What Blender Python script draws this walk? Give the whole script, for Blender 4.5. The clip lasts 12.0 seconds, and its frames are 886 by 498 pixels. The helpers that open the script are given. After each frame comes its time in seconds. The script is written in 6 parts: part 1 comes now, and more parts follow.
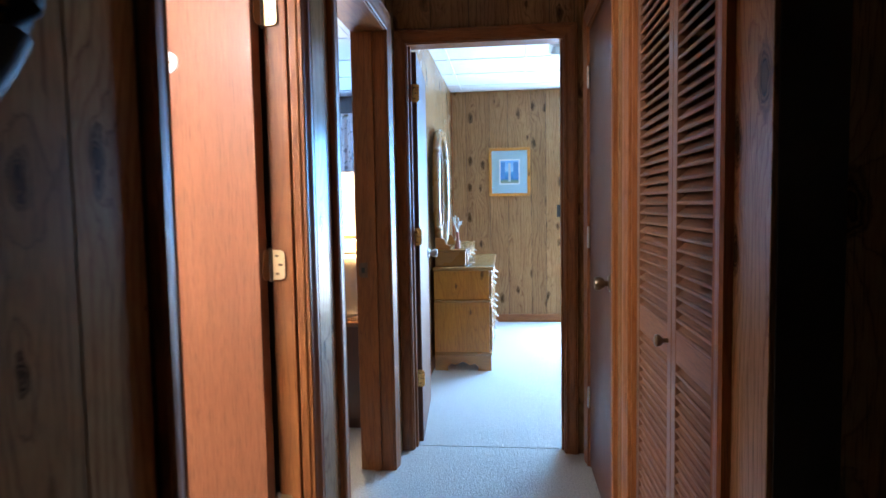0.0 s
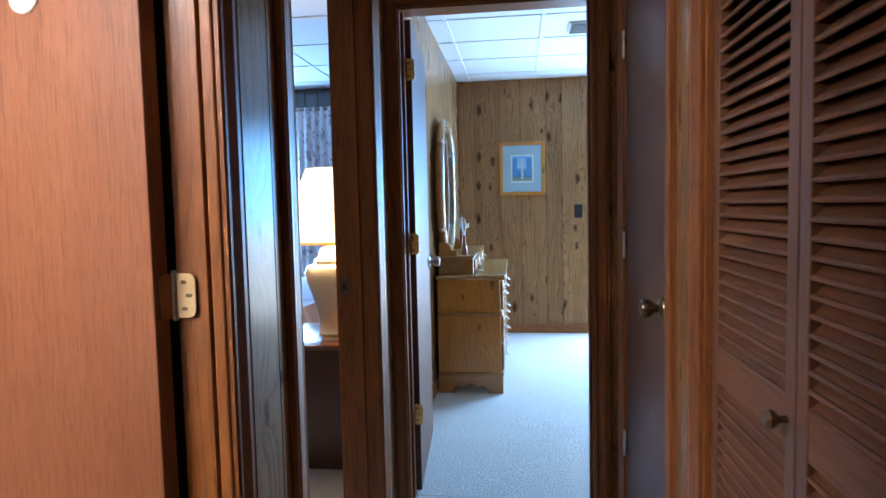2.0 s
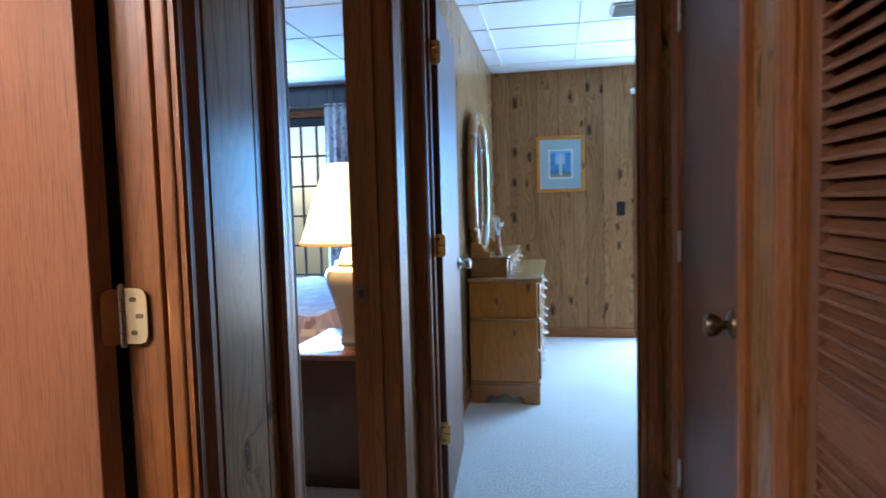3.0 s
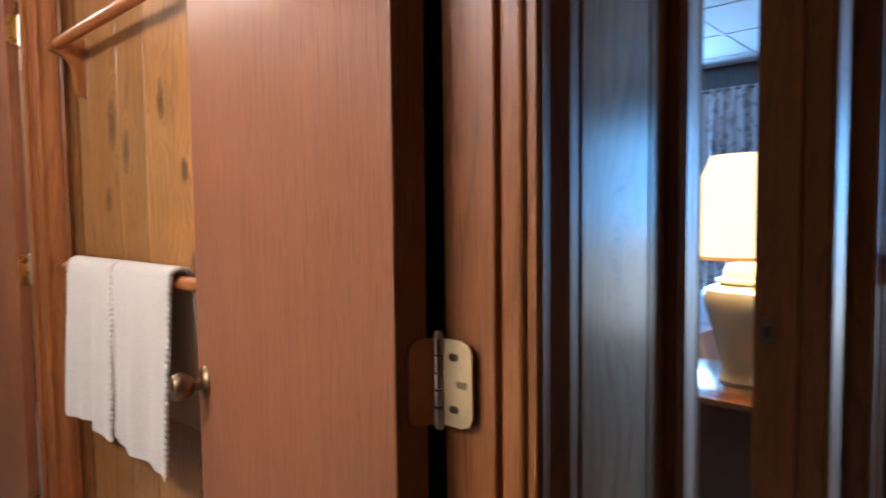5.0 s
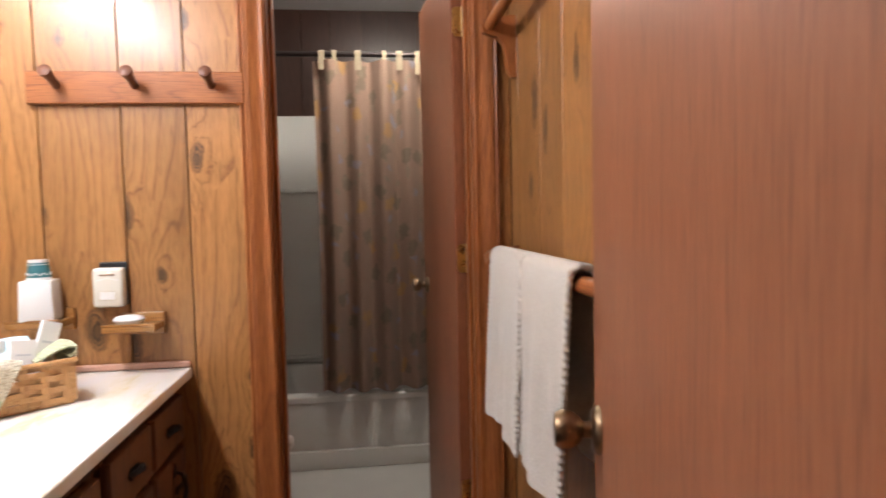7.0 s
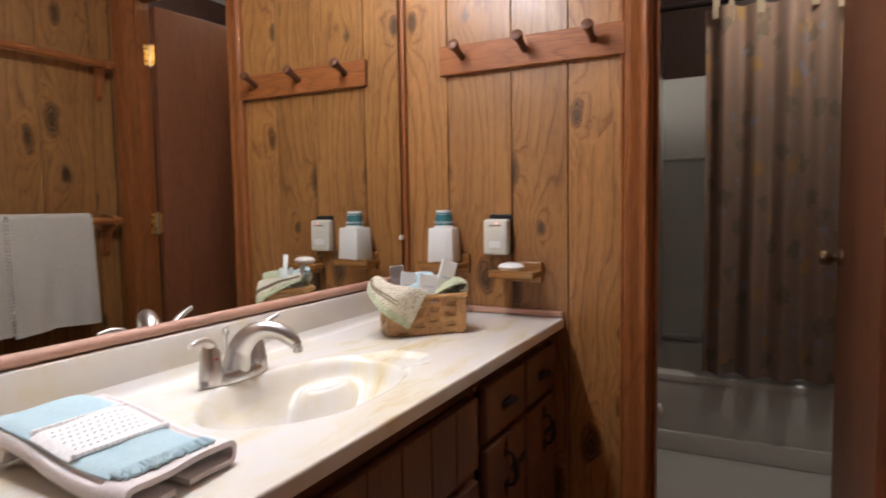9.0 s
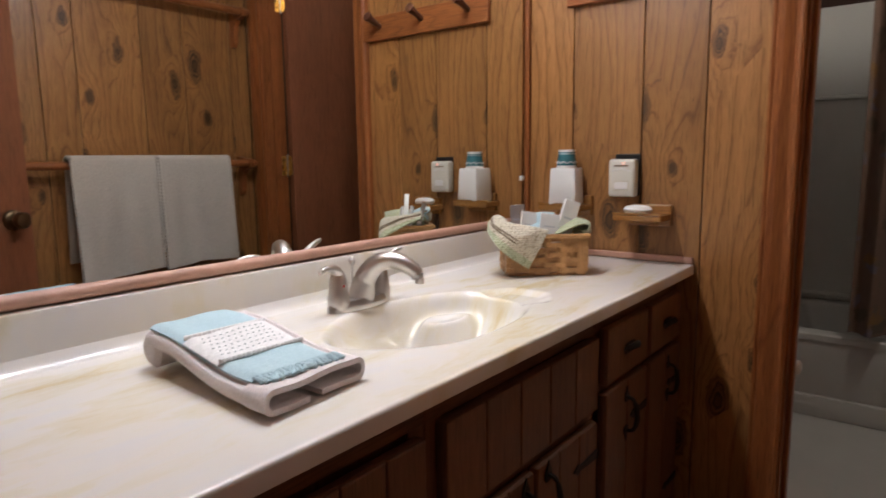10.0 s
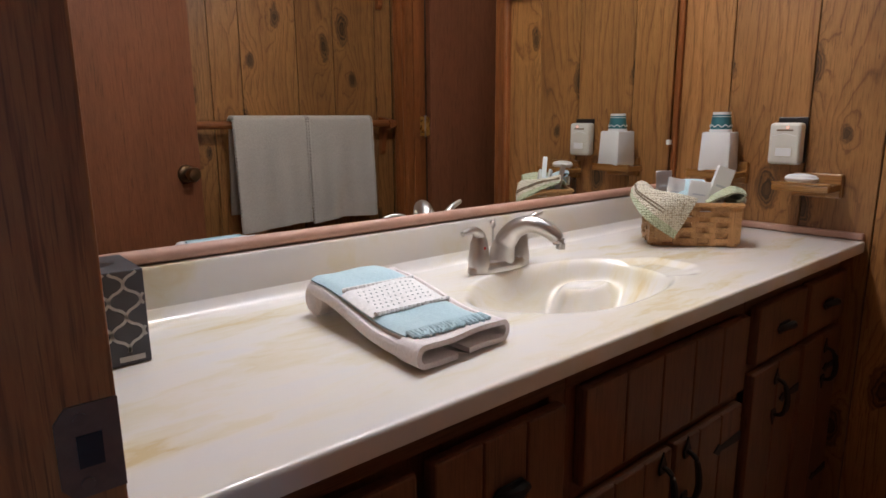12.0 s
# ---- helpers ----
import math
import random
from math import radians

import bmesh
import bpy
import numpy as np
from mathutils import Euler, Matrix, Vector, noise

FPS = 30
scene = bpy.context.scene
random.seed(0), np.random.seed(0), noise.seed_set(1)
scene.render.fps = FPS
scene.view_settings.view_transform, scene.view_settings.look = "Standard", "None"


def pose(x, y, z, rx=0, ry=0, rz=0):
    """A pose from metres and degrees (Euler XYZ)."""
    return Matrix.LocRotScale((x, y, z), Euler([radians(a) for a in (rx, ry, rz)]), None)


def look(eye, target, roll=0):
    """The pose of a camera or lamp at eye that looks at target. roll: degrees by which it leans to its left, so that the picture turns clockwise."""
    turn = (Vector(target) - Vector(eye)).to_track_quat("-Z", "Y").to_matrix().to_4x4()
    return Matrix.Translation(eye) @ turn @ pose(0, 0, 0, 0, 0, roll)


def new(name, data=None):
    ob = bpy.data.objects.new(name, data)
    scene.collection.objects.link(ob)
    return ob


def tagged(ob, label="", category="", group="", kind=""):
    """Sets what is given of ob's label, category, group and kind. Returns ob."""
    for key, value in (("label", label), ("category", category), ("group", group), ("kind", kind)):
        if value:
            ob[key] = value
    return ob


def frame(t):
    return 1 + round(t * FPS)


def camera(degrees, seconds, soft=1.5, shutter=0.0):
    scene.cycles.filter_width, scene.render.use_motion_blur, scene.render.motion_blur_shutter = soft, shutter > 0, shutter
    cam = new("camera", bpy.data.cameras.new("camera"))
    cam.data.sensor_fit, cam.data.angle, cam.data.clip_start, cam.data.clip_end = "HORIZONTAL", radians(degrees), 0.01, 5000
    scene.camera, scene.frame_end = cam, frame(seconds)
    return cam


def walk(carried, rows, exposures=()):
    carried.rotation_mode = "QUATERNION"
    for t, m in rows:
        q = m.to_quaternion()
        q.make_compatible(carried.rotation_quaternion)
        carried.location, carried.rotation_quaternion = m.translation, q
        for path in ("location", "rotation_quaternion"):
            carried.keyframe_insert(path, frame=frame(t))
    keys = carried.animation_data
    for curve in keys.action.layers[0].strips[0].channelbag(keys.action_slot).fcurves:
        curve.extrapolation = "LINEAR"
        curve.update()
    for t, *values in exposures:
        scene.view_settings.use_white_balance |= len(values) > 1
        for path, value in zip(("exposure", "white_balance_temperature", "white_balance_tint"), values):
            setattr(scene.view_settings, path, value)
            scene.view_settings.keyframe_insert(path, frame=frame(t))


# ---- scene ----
cam = camera(70.93, 12.0, soft=1.6, shutter=0.5)
# seconds, place in metres, yaw, pitch, roll in degrees
ROWS = [
    (0.0, 0.077, 0.118, 1.238, 5.94, -3.91, 1.01),
    (0.5, 0.108, 0.285, 1.229, 5.59, -4.01, 1.05),
    (1.0, 0.112, 0.407, 1.222, 5.74, -3.99, 1.13),
    (1.5, 0.089, 0.545, 1.220, 6.31, -3.91, 1.23),
    (2.0, 0.059, 0.677, 1.238, 6.91, -3.86, 1.29),
    (2.5, 0.057, 0.801, 1.235, 7.61, -3.91, 1.27),
    (2.7, 0.062, 0.860, 1.233, 8.17, -3.91, 1.38),
    (4.5, -0.084, 1.183, 1.256, 34.13, -3.70, 1.25),
    (5.0, -0.173, 1.304, 1.244, 42.13, -3.29, 0.63),
    (5.5, -0.263, 1.430, 1.238, 52.95, -2.99, 0.56),
    (6.0, -0.335, 1.499, 1.230, 63.97, -3.16, 0.72),
    (6.5, -0.416, 1.530, 1.232, 73.92, -3.63, 1.34),
    (6.8, -0.465, 1.545, 1.225, 79.55, -3.13, 1.23),
    (7.0, -0.496, 1.557, 1.221, 82.88, -3.12, 1.30),
    (7.5, -0.530, 1.594, 1.213, 93.07, -2.49, 1.13),
    (9.5, -0.555, 1.565, 1.119, 123.07, -5.95, 0.92),
    (10.0, -0.557, 1.554, 1.105, 127.94, -8.21, 0.77),
    (10.5, -0.554, 1.552, 1.099, 132.23, -9.80, 0.67),
    (11.0, -0.535, 1.551, 1.098, 136.00, -11.00, 0.62),
    (11.5, -0.529, 1.546, 1.103, 138.55, -11.50, 0.51),
    (12.0, -0.530, 1.535, 1.111, 139.61, -11.67, 0.43),
]
EXPOSURE = [(0.0, 1.33), (1.0, 0.98), (2.5, 0.65), (4.5, 0.22), (5.5, 0.30), (6.0, 0.42), (6.5, 0.30), (7.0, 0.02), (7.5, -0.33), (9.3, -1.03), (10.5, -1.28), (12.0, -1.33)]
walk(cam, [(t, pose(x, y, z, 90 + pitch, roll, yaw)) for t, x, y, z, yaw, pitch, roll in ROWS], EXPOSURE)

# ---- world and light ----
world = bpy.data.worlds.new("world")
scene.world = world
world.use_nodes = True
sky = world.node_tree.nodes.new("ShaderNodeTexSky")
sky.sky_type, sky.sun_disc = "NISHITA", False
sky.sun_elevation, sky.sun_rotation = radians(40), radians(110)
world.node_tree.links.new(sky.outputs[0], world.node_tree.nodes["Background"].inputs[0])
world.node_tree.nodes["Background"].inputs[1].default_value = 0.15


def area_lamp(name, m, sx, sy, watts, colour, spread=180):
    data = bpy.data.lights.new(name, "AREA")
    data.shape, data.size, data.size_y, data.energy, data.color, data.spread = "RECTANGLE", sx, sy, watts, colour, radians(spread)
    ob = new(name, data)
    ob.matrix_world = m
    return ob


def point_lamp(name, p, watts, colour, size=0.04):
    data = bpy.data.lights.new(name, "POINT")
    data.energy, data.color, data.shadow_soft_size = watts, colour, size
    ob = new(name, data)
    ob.location = p
    return ob


DAY = (0.70, 0.84, 1.0)
SKY_BLUE = (0.14, 0.46, 1.0)
DAY_SHADE = (0.24, 0.53, 1.0)
WARM = (0.92, 0.945, 1.05)
area_lamp("window_light_guest_room", look((-2.56, 6.64, 1.2), (-2.4, 3.0, 1.0)), 1.0, 1.8, 125, DAY_SHADE)
area_lamp("patio_door_sky_light", look((1.68, 6.66, 1.50), (1.2, 3.0, 0.9)), 1.6, 0.95, 150, SKY_BLUE)
area_lamp("patio_door_ground_light", look((1.68, 6.66, 0.62), (1.2, 3.0, 1.1)), 1.6, 0.9, 55, DAY)
for k in range(3):
    area_lamp("vanity_light_beam", look((-1.80 + 0.33 * k, 0.64, 2.075), (-1.74 + 0.36 * k, 0.80, 0.8)), 0.20, 0.09, 2.0, WARM, 76)
    point_lamp("vanity_light_bulb", (-1.80 + 0.33 * k, 0.66, 2.03), 15, WARM, 0.045)
# added lamp, out of view; inferred from the glare above the tub surround
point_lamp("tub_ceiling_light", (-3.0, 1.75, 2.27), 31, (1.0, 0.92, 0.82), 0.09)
point_lamp("table_lamp_light", (-0.872, 3.75, 1.24), 17, (1.0, 0.76, 0.50), 0.05)

# ---- materials ----


class Nodes:
    """Short calls to build one node material."""

    def __init__(self, name):
        self.m = bpy.data.materials.new(name)
        self.m.use_nodes = True
        self.t = self.m.node_tree
        self.b = self.t.nodes["Principled BSDF"]

    def put(self, socket, v):
        if isinstance(v, bpy.types.NodeSocket):
            self.t.links.new(v, socket)
        elif isinstance(v, tuple) and len(v) == 3 and socket.type == "RGBA":
            socket.default_value = (*v, 1)
        else:
            socket.default_value = v

    def n(self, kind, out=0, props=(), **ins):
        node = self.t.nodes.new("ShaderNode" + kind)
        for k, v in dict(props).items():
            setattr(node, k, v)
        for k, v in ins.items():
            self.put(node.inputs[int(k[1:]) if k[0] == "i" and k[1:].isdigit() else k.replace("_", " ")], v)
        return node.outputs[out]

    def math(self, op, a, b=0.0, c=0.0):
        return self.n("Math", props={"operation": op}, i0=a, i1=b, i2=c)

    def vmath(self, op, a, b=(0, 0, 0)):
        return self.n("VectorMath", props={"operation": op}, i0=a, i1=b)

    def noise(self, vec, scale, detail=4.0, rough=0.55, out=0):
        return self.n("TexNoise", out, Vector=vec, Scale=scale, Detail=detail, Roughness=rough)

    def ramp(self, fac, *stops):
        node = self.t.nodes.new("ShaderNodeValToRGB")
        el = node.color_ramp.elements
        while len(el) < len(stops):
            el.new(0.5)
        for e, (p, c) in zip(el, stops):
            e.position, e.color = p, (*c, 1) if isinstance(c, tuple) else (c, c, c, 1)
        self.put(node.inputs[0], fac)
        return node.outputs[0]

    def mix(self, fac, a, b, blend="MIX"):
        node = self.t.nodes.new("ShaderNodeMix")
        node.data_type, node.blend_type = "RGBA", blend
        self.put(node.inputs[0], fac), self.put(node.inputs[6], a), self.put(node.inputs[7], b)
        return node.outputs[2]

    def bump(self, height, strength=0.2, distance=0.002):
        self.put(self.b.inputs["Normal"], self.n("Bump", Height=height, Strength=strength, Distance=distance))

    def end(self, colour, rough=0.5, **more):
        self.put(self.b.inputs["Base Color"], colour)
        self.put(self.b.inputs["Roughness"], rough)
        for k, v in more.items():
            self.put(self.b.inputs[k.replace("_", " ")], v)
        return self.m

    def world_pos(self, spread=11.0):
        """World position, moved by an amount of its own for every piece."""
        r = self.n("ObjectInfo", "Random")
        off = self.n("CombineXYZ", X=self.math("MULTIPLY", r, spread), Y=self.math("MULTIPLY", r, spread * 1.7), Z=self.math("MULTIPLY", r, spread * 2.3))
        return self.vmath("ADD", self.n("NewGeometry", "Position"), off)


def wood(name, dark, light, along="Z", knots=0.0, rough=0.4, coat=0.2, grain=1.0, vary=0.25, figure=1.0, spec=0.5, flame=0.12, relief=0.10):
    """Stained wood with grain lines along one axis, cathedral figure and, where asked, knots."""
    k = Nodes(name)
    p = k.world_pos()
    x, y, z = (k.n("SeparateXYZ", i, Vector=p) for i in range(3))
    a = {"X": x, "Y": y, "Z": z}[along]
    u, v = [c for n_, c in (("X", x), ("Y", y), ("Z", z)) if n_ != along]
    across = k.math("ADD", u, v)
    short = k.math("MULTIPLY", a, 0.09)
    flat = k.n("CombineXYZ", X=u, Y=v, Z=short)
    low = k.noise(k.n("CombineXYZ", X=u, Y=v, Z=k.math("MULTIPLY", a, 0.13)), 5.0, 2.0)
    fine = k.noise(flat, 190 * grain, 6.0, 0.7)
    pores = k.noise(k.n("CombineXYZ", X=u, Y=v, Z=k.math("MULTIPLY", a, 0.03)), 420, 2.0)
    height = fine
    rings_in = k.math("ADD", k.math("MULTIPLY", across, 24.0 * grain), k.math("MULTIPLY", low, 13.0 * figure))
    if knots:
        cells = k.n("CombineXYZ", X=k.math("MULTIPLY", across, 7.0), Y=k.math("MULTIPLY", a, 3.0), Z=0.0)
        wob = k.math("MULTIPLY", k.math("SUBTRACT", k.noise(p, 24, 4.0), 0.5), 0.22)
        d = k.math("ADD", k.n("TexVoronoi", "Distance", {"voronoi_dimensions": "2D"}, Vector=cells, Scale=1.0, Randomness=1.0), wob)
        pick = k.n("SeparateColor", 0, Color=k.n("TexVoronoi", "Color", {"voronoi_dimensions": "2D"}, Vector=cells, Scale=1.0, Randomness=1.0))
        size = k.math("MULTIPLY", k.ramp(pick, (0.40, 0.0), (0.46, 0.35), (1.0, 1.0)), knots)
        near = k.math("POWER", 2.718, k.math("MULTIPLY", d, -5.0))
        rings_in = k.math("ADD", rings_in, k.math("MULTIPLY", k.math("MULTIPLY", near, size), 7.0))
    rings = k.math("FRACT", rings_in)
    rings = k.ramp(rings, (0.0, 0.15), (0.10, 0.75), (0.70, 1.0), (0.92, 0.80), (1.0, 0.15))
    lines = 0.35 if knots else flame
    fac = k.math("ADD", k.math("MULTIPLY", fine, 0.88 - lines), k.math("MULTIPLY", rings, lines))
    colour = k.mix(k.ramp(fac, (0.30, 0.0), (0.80, 1.0)), dark, light)
    broad = k.noise(k.n("CombineXYZ", X=u, Y=v, Z=k.math("MULTIPLY", a, 0.22)), 9.0, 3.0)
    colour = k.mix(k.ramp(broad, (0.36, 0.26), (0.60, 0.0)), colour, tuple(c * 0.75 for c in dark))
    colour = k.mix(k.ramp(pores, (0.32, 0.6), (0.45, 0.0)), colour, tuple(c * 0.4 for c in dark))
    if knots:
        q = k.math("DIVIDE", d, k.math("ADD", size, 0.02))
        core = k.ramp(q, (0.03, 0.80), (0.06, 1.0), (0.075, 0.40), (0.10, 0.98), (0.12, 0.30), (0.145, 0.65), (0.18, 0.0))
        colour = k.mix(k.math("MULTIPLY", core, k.math("GREATER_THAN", size, 0.05)), colour, tuple(c * 0.14 for c in dark))
        dash = k.noise(k.n("CombineXYZ", X=u, Y=v, Z=k.math("MULTIPLY", a, 0.16)), 55.0, 2.0)
        colour = k.mix(k.ramp(dash, (0.20, 0.85), (0.235, 0.0)), colour, tuple(c * 0.30 for c in dark))
    r = k.n("ObjectInfo", "Random")
    tone = k.math("ADD", 1.0 - vary / 2, k.math("MULTIPLY", r, vary))
    colour = k.mix(1.0, colour, k.n("CombineColor", Red=tone, Green=tone, Blue=tone), "MULTIPLY")
    blot = k.noise(p, 2.2, 3.0)
    k.bump(k.math("ADD", height, k.math("MULTIPLY", rings, 0.25)), relief, 0.0015)
    rg = k.math("ADD", rough - 0.06, k.math("MULTIPLY", blot, 0.14))
    return k.end(colour, rg, Coat_Weight=coat, Coat_Roughness=0.18, Specular_IOR_Level=spec)


def plain(name, colour, rough=0.5, metal=0.0, tone=0.08, scale=8.0, bump=0.05, bump_scale=60.0, **more):
    """Painted, moulded or metal surface with slight unevenness."""
    k = Nodes(name)
    p = k.world_pos()
    c = k.mix(k.noise(p, scale, 5.0), tuple(v * (1 - tone) for v in colour), tuple(min(1, v * (1 + tone)) for v in colour))
    k.bump(k.noise(p, bump_scale, 3.0), bump, 0.001)
    return k.end(c, k.math("ADD", rough - 0.05, k.math("MULTIPLY", k.noise(p, scale * 2.3, 3.0), 0.1)), Metallic=metal, **more)


def glow(name, colour, strength):
    k = Nodes(name)
    return k.end((0.8, 0.8, 0.8), 0.5, Emission_Color=(*colour, 1), Emission_Strength=strength)


def cloth(name, colour, colour2, scale=260.0, bump=0.5, rough=0.95):
    """Terry or woven cloth: fine loops over a soft unevenness."""
    k = Nodes(name)
    p = k.n("TexCoord", "Object")
    f = k.noise(p, scale, 3.0, 0.7)
    big = k.noise(p, 14, 3.0)
    c = k.mix(k.ramp(f, (0.3, 0.0), (0.7, 1.0)), colour2, colour)
    c = k.mix(k.math("MULTIPLY", big, 0.25), c, colour2)
    k.bump(f, bump, 0.003)
    return k.end(c, rough, Sheen_Weight=0.25)


M = {}
M["panel"] = wood("knotty_panel", (0.18, 0.079, 0.032), (0.47, 0.248, 0.113), knots=1.15, rough=0.24, coat=0.0, grain=1.3, vary=0.25, figure=0.7, spec=0.065, relief=0.03)
M["panel_bath"] = wood("knotty_panel_bath", (0.18, 0.072, 0.020), (0.50, 0.240, 0.076), knots=1.35, rough=0.38, coat=0.13, grain=1.35, vary=0.28, figure=0.7, relief=0.06)
# much darker panel tone without knots, for tub room, closet and guest room walls
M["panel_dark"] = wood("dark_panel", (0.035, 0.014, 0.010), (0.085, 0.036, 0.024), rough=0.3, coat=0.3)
M["trim"] = wood("stained_trim", (0.20, 0.060, 0.017), (0.44, 0.158, 0.046), rough=0.42, coat=0.05, vary=0.1, spec=0.3, flame=0.24, figure=1.0)
M["trim_y"] = wood("stained_trim_along_y", (0.20, 0.060, 0.017), (0.44, 0.158, 0.046), "Y", rough=0.42, coat=0.05, vary=0.1, spec=0.3, flame=0.24, figure=1.0)
M["trim_x"] = wood("stained_trim_along_x", (0.20, 0.060, 0.017), (0.44, 0.158, 0.046), "X", rough=0.42, coat=0.05, vary=0.1, spec=0.3, flame=0.24, figure=1.0)
M["door"] = wood("mahogany_door", (0.205, 0.069, 0.030), (0.345, 0.132, 0.060), rough=0.45, coat=0.04, spec=0.35, grain=1.6, vary=0.06, figure=0.3)
M["door_dark"] = wood("dark_door", (0.115, 0.040, 0.020), (0.19, 0.075, 0.040), rough=0.45, coat=0.04, spec=0.3, vary=0.06, figure=0.3)
M["louver"] = wood("louver_wood", (0.19, 0.074, 0.031), (0.34, 0.148, 0.064), "Y", rough=0.48, coat=0.03, vary=0.2, spec=0.35)
M["louver_v"] = wood("louver_stile_wood", (0.17, 0.070, 0.034), (0.28, 0.125, 0.062), rough=0.42, coat=0.12, vary=0.1)
M["pine"] = wood("honey_pine", (0.44, 0.140, 0.016), (0.66, 0.270, 0.038), knots=0.7, rough=0.33, coat=0.3, vary=0.08)
M["pine_x"] = wood("honey_pine_along_x", (0.36, 0.130, 0.024), (0.56, 0.250, 0.055), "X", rough=0.3, coat=0.4, vary=0.08)
M["pine_y"] = wood("honey_pine_along_y", (0.29, 0.125, 0.034), (0.47, 0.245, 0.075), "Y", rough=0.25, coat=0.5, vary=0.08)
M["cabinet"] = wood("brown_cabinet_wood", (0.125, 0.050, 0.022), (0.25, 0.110, 0.050), rough=0.45, coat=0.1, vary=0.15)
M["cabinet_x"] = wood("brown_cabinet_wood_along_x", (0.125, 0.050, 0.022), (0.25, 0.110, 0.050), "X", rough=0.45, coat=0.1, vary=0.15)
M["cherry"] = wood("dark_cherry", (0.060, 0.014, 0.008), (0.115, 0.032, 0.016), rough=0.3, coat=0.4, vary=0.05)
M["cherry_top"] = wood("cherry_top", (0.20, 0.070, 0.025), (0.33, 0.135, 0.05), "X", rough=0.12, coat=0.8, vary=0.05)
M["groove"] = plain("groove_shadow_wood", (0.030, 0.016, 0.008), 0.7)
M["brass"] = plain("polished_brass", (0.72, 0.50, 0.20), 0.28, 1.0, 0.15, 25)
M["old_brass"] = plain("aged_brass", (0.23, 0.16, 0.095), 0.34, 1.0, 0.25, 30)
M["nickel"] = plain("brushed_nickel", (0.58, 0.55, 0.52), 0.33, 1.0, 0.06, 40)
M["satin_brass"] = plain("satin_brass", (0.74, 0.58, 0.34), 0.45, 1.0, 0.15, 25)
M["bronze"] = plain("dark_bronze", (0.15, 0.085, 0.060), 0.42, 0.5, 0.4, 60)
M["splint"] = wood("honey_splint", (0.38, 0.19, 0.070), (0.62, 0.36, 0.15), "X", rough=0.5, coat=0.1, vary=0.35)
M["splint_z"] = wood("honey_splint_upright", (0.38, 0.19, 0.070), (0.62, 0.36, 0.15), rough=0.5, coat=0.1, vary=0.35)
# hinge brass on the door edge, its shade put into the colour
M["shaded_leaf"] = plain("brass_in_shade", (0.34, 0.16, 0.075), 0.42, 0.7, 0.25, 30)
M["iron"] = plain("black_iron", (0.018, 0.016, 0.015), 0.55, 0.3, 0.3, 60, 0.3, 120)
M["white"] = plain("white_plastic", (0.78, 0.78, 0.76), 0.35)
M["offwhite"] = plain("ivory_plastic", (0.66, 0.64, 0.56), 0.4)
M["black"] = plain("black_plastic", (0.012, 0.012, 0.014), 0.35)
M["tub"] = plain("white_fibreglass", (0.80, 0.80, 0.77), 0.18, tone=0.03)
M["ceramic"] = plain("cream_glaze", (0.66, 0.62, 0.52), 0.12, tone=0.05, Coat_Weight=0.6)
M["grout_floor"] = plain("pale_vinyl_floor", (0.62, 0.61, 0.58), 0.35)
M["mirror"] = Nodes("mirror_glass").end((0.84, 0.85, 0.83), 0.0, Metallic=1.0)
M["rubber"] = plain("pink_trim", (0.46, 0.26, 0.19), 0.5, tone=0.2, scale=40)
M["bulb"] = glow("frosted_bulb", (1.0, 0.90, 0.80), 26.0)


def carpet():
    k = Nodes("cream_berber_carpet")
    p = k.n("NewGeometry", "Position")
    loops = k.n("TexVoronoi", "Distance", Vector=p, Scale=130.0)
    speck = k.noise(p, 115, 3.0, 0.85)
    c = k.mix(k.ramp(speck, (0.39, 0.0), (0.59, 1.0)), (0.34, 0.30, 0.25), (0.69, 0.65, 0.58))
    c = k.mix(k.math("MULTIPLY", k.noise(p, 1.6, 4.0), 0.3), c, (0.42, 0.37, 0.31))
    k.bump(k.math("SUBTRACT", speck, loops), 0.6, 0.004)
    return k.end(c, 0.98, Sheen_Weight=0.2)


def marble():
    """Cultured marble: cream with faint ochre veins, glossy."""
    k = Nodes("cultured_marble")
    p = k.n("NewGeometry", "Position")
    x, y, z = (k.n("SeparateXYZ", i, Vector=p) for i in range(3))
    q = k.n("CombineXYZ", X=k.math("MULTIPLY", x, 1.2), Y=k.math("MULTIPLY", y, 4.0), Z=z)
    warp = k.vmath("ADD", q, k.vmath("MULTIPLY", k.noise(q, 2.5, 4.0, out=1), (0.6, 0.6, 0.0)))
    v = k.noise(warp, 3.4, 6.0, 0.6)
    c = k.ramp(v, (0.30, (0.68, 0.56, 0.33)), (0.40, (0.75, 0.69, 0.54)), (0.50, (0.78, 0.74, 0.67)), (0.66, (0.75, 0.73, 0.71)), (0.8, (0.79, 0.74, 0.63)))
    k.bump(k.noise(p, 14, 2.0), 0.03, 0.002)
    return k.end(c, 0.22, Coat_Weight=0.35, Coat_Roughness=0.10)


def tile_white():
    k = Nodes("acoustic_ceiling_tile")
    p = k.n("NewGeometry", "Position")
    s = k.noise(p, 160, 4.0, 0.8)
    k.bump(s, 0.5, 0.003)
    return k.end(k.ramp(s, (0.3, (0.66, 0.66, 0.66)), (0.5, (0.80, 0.80, 0.80))), 0.9)


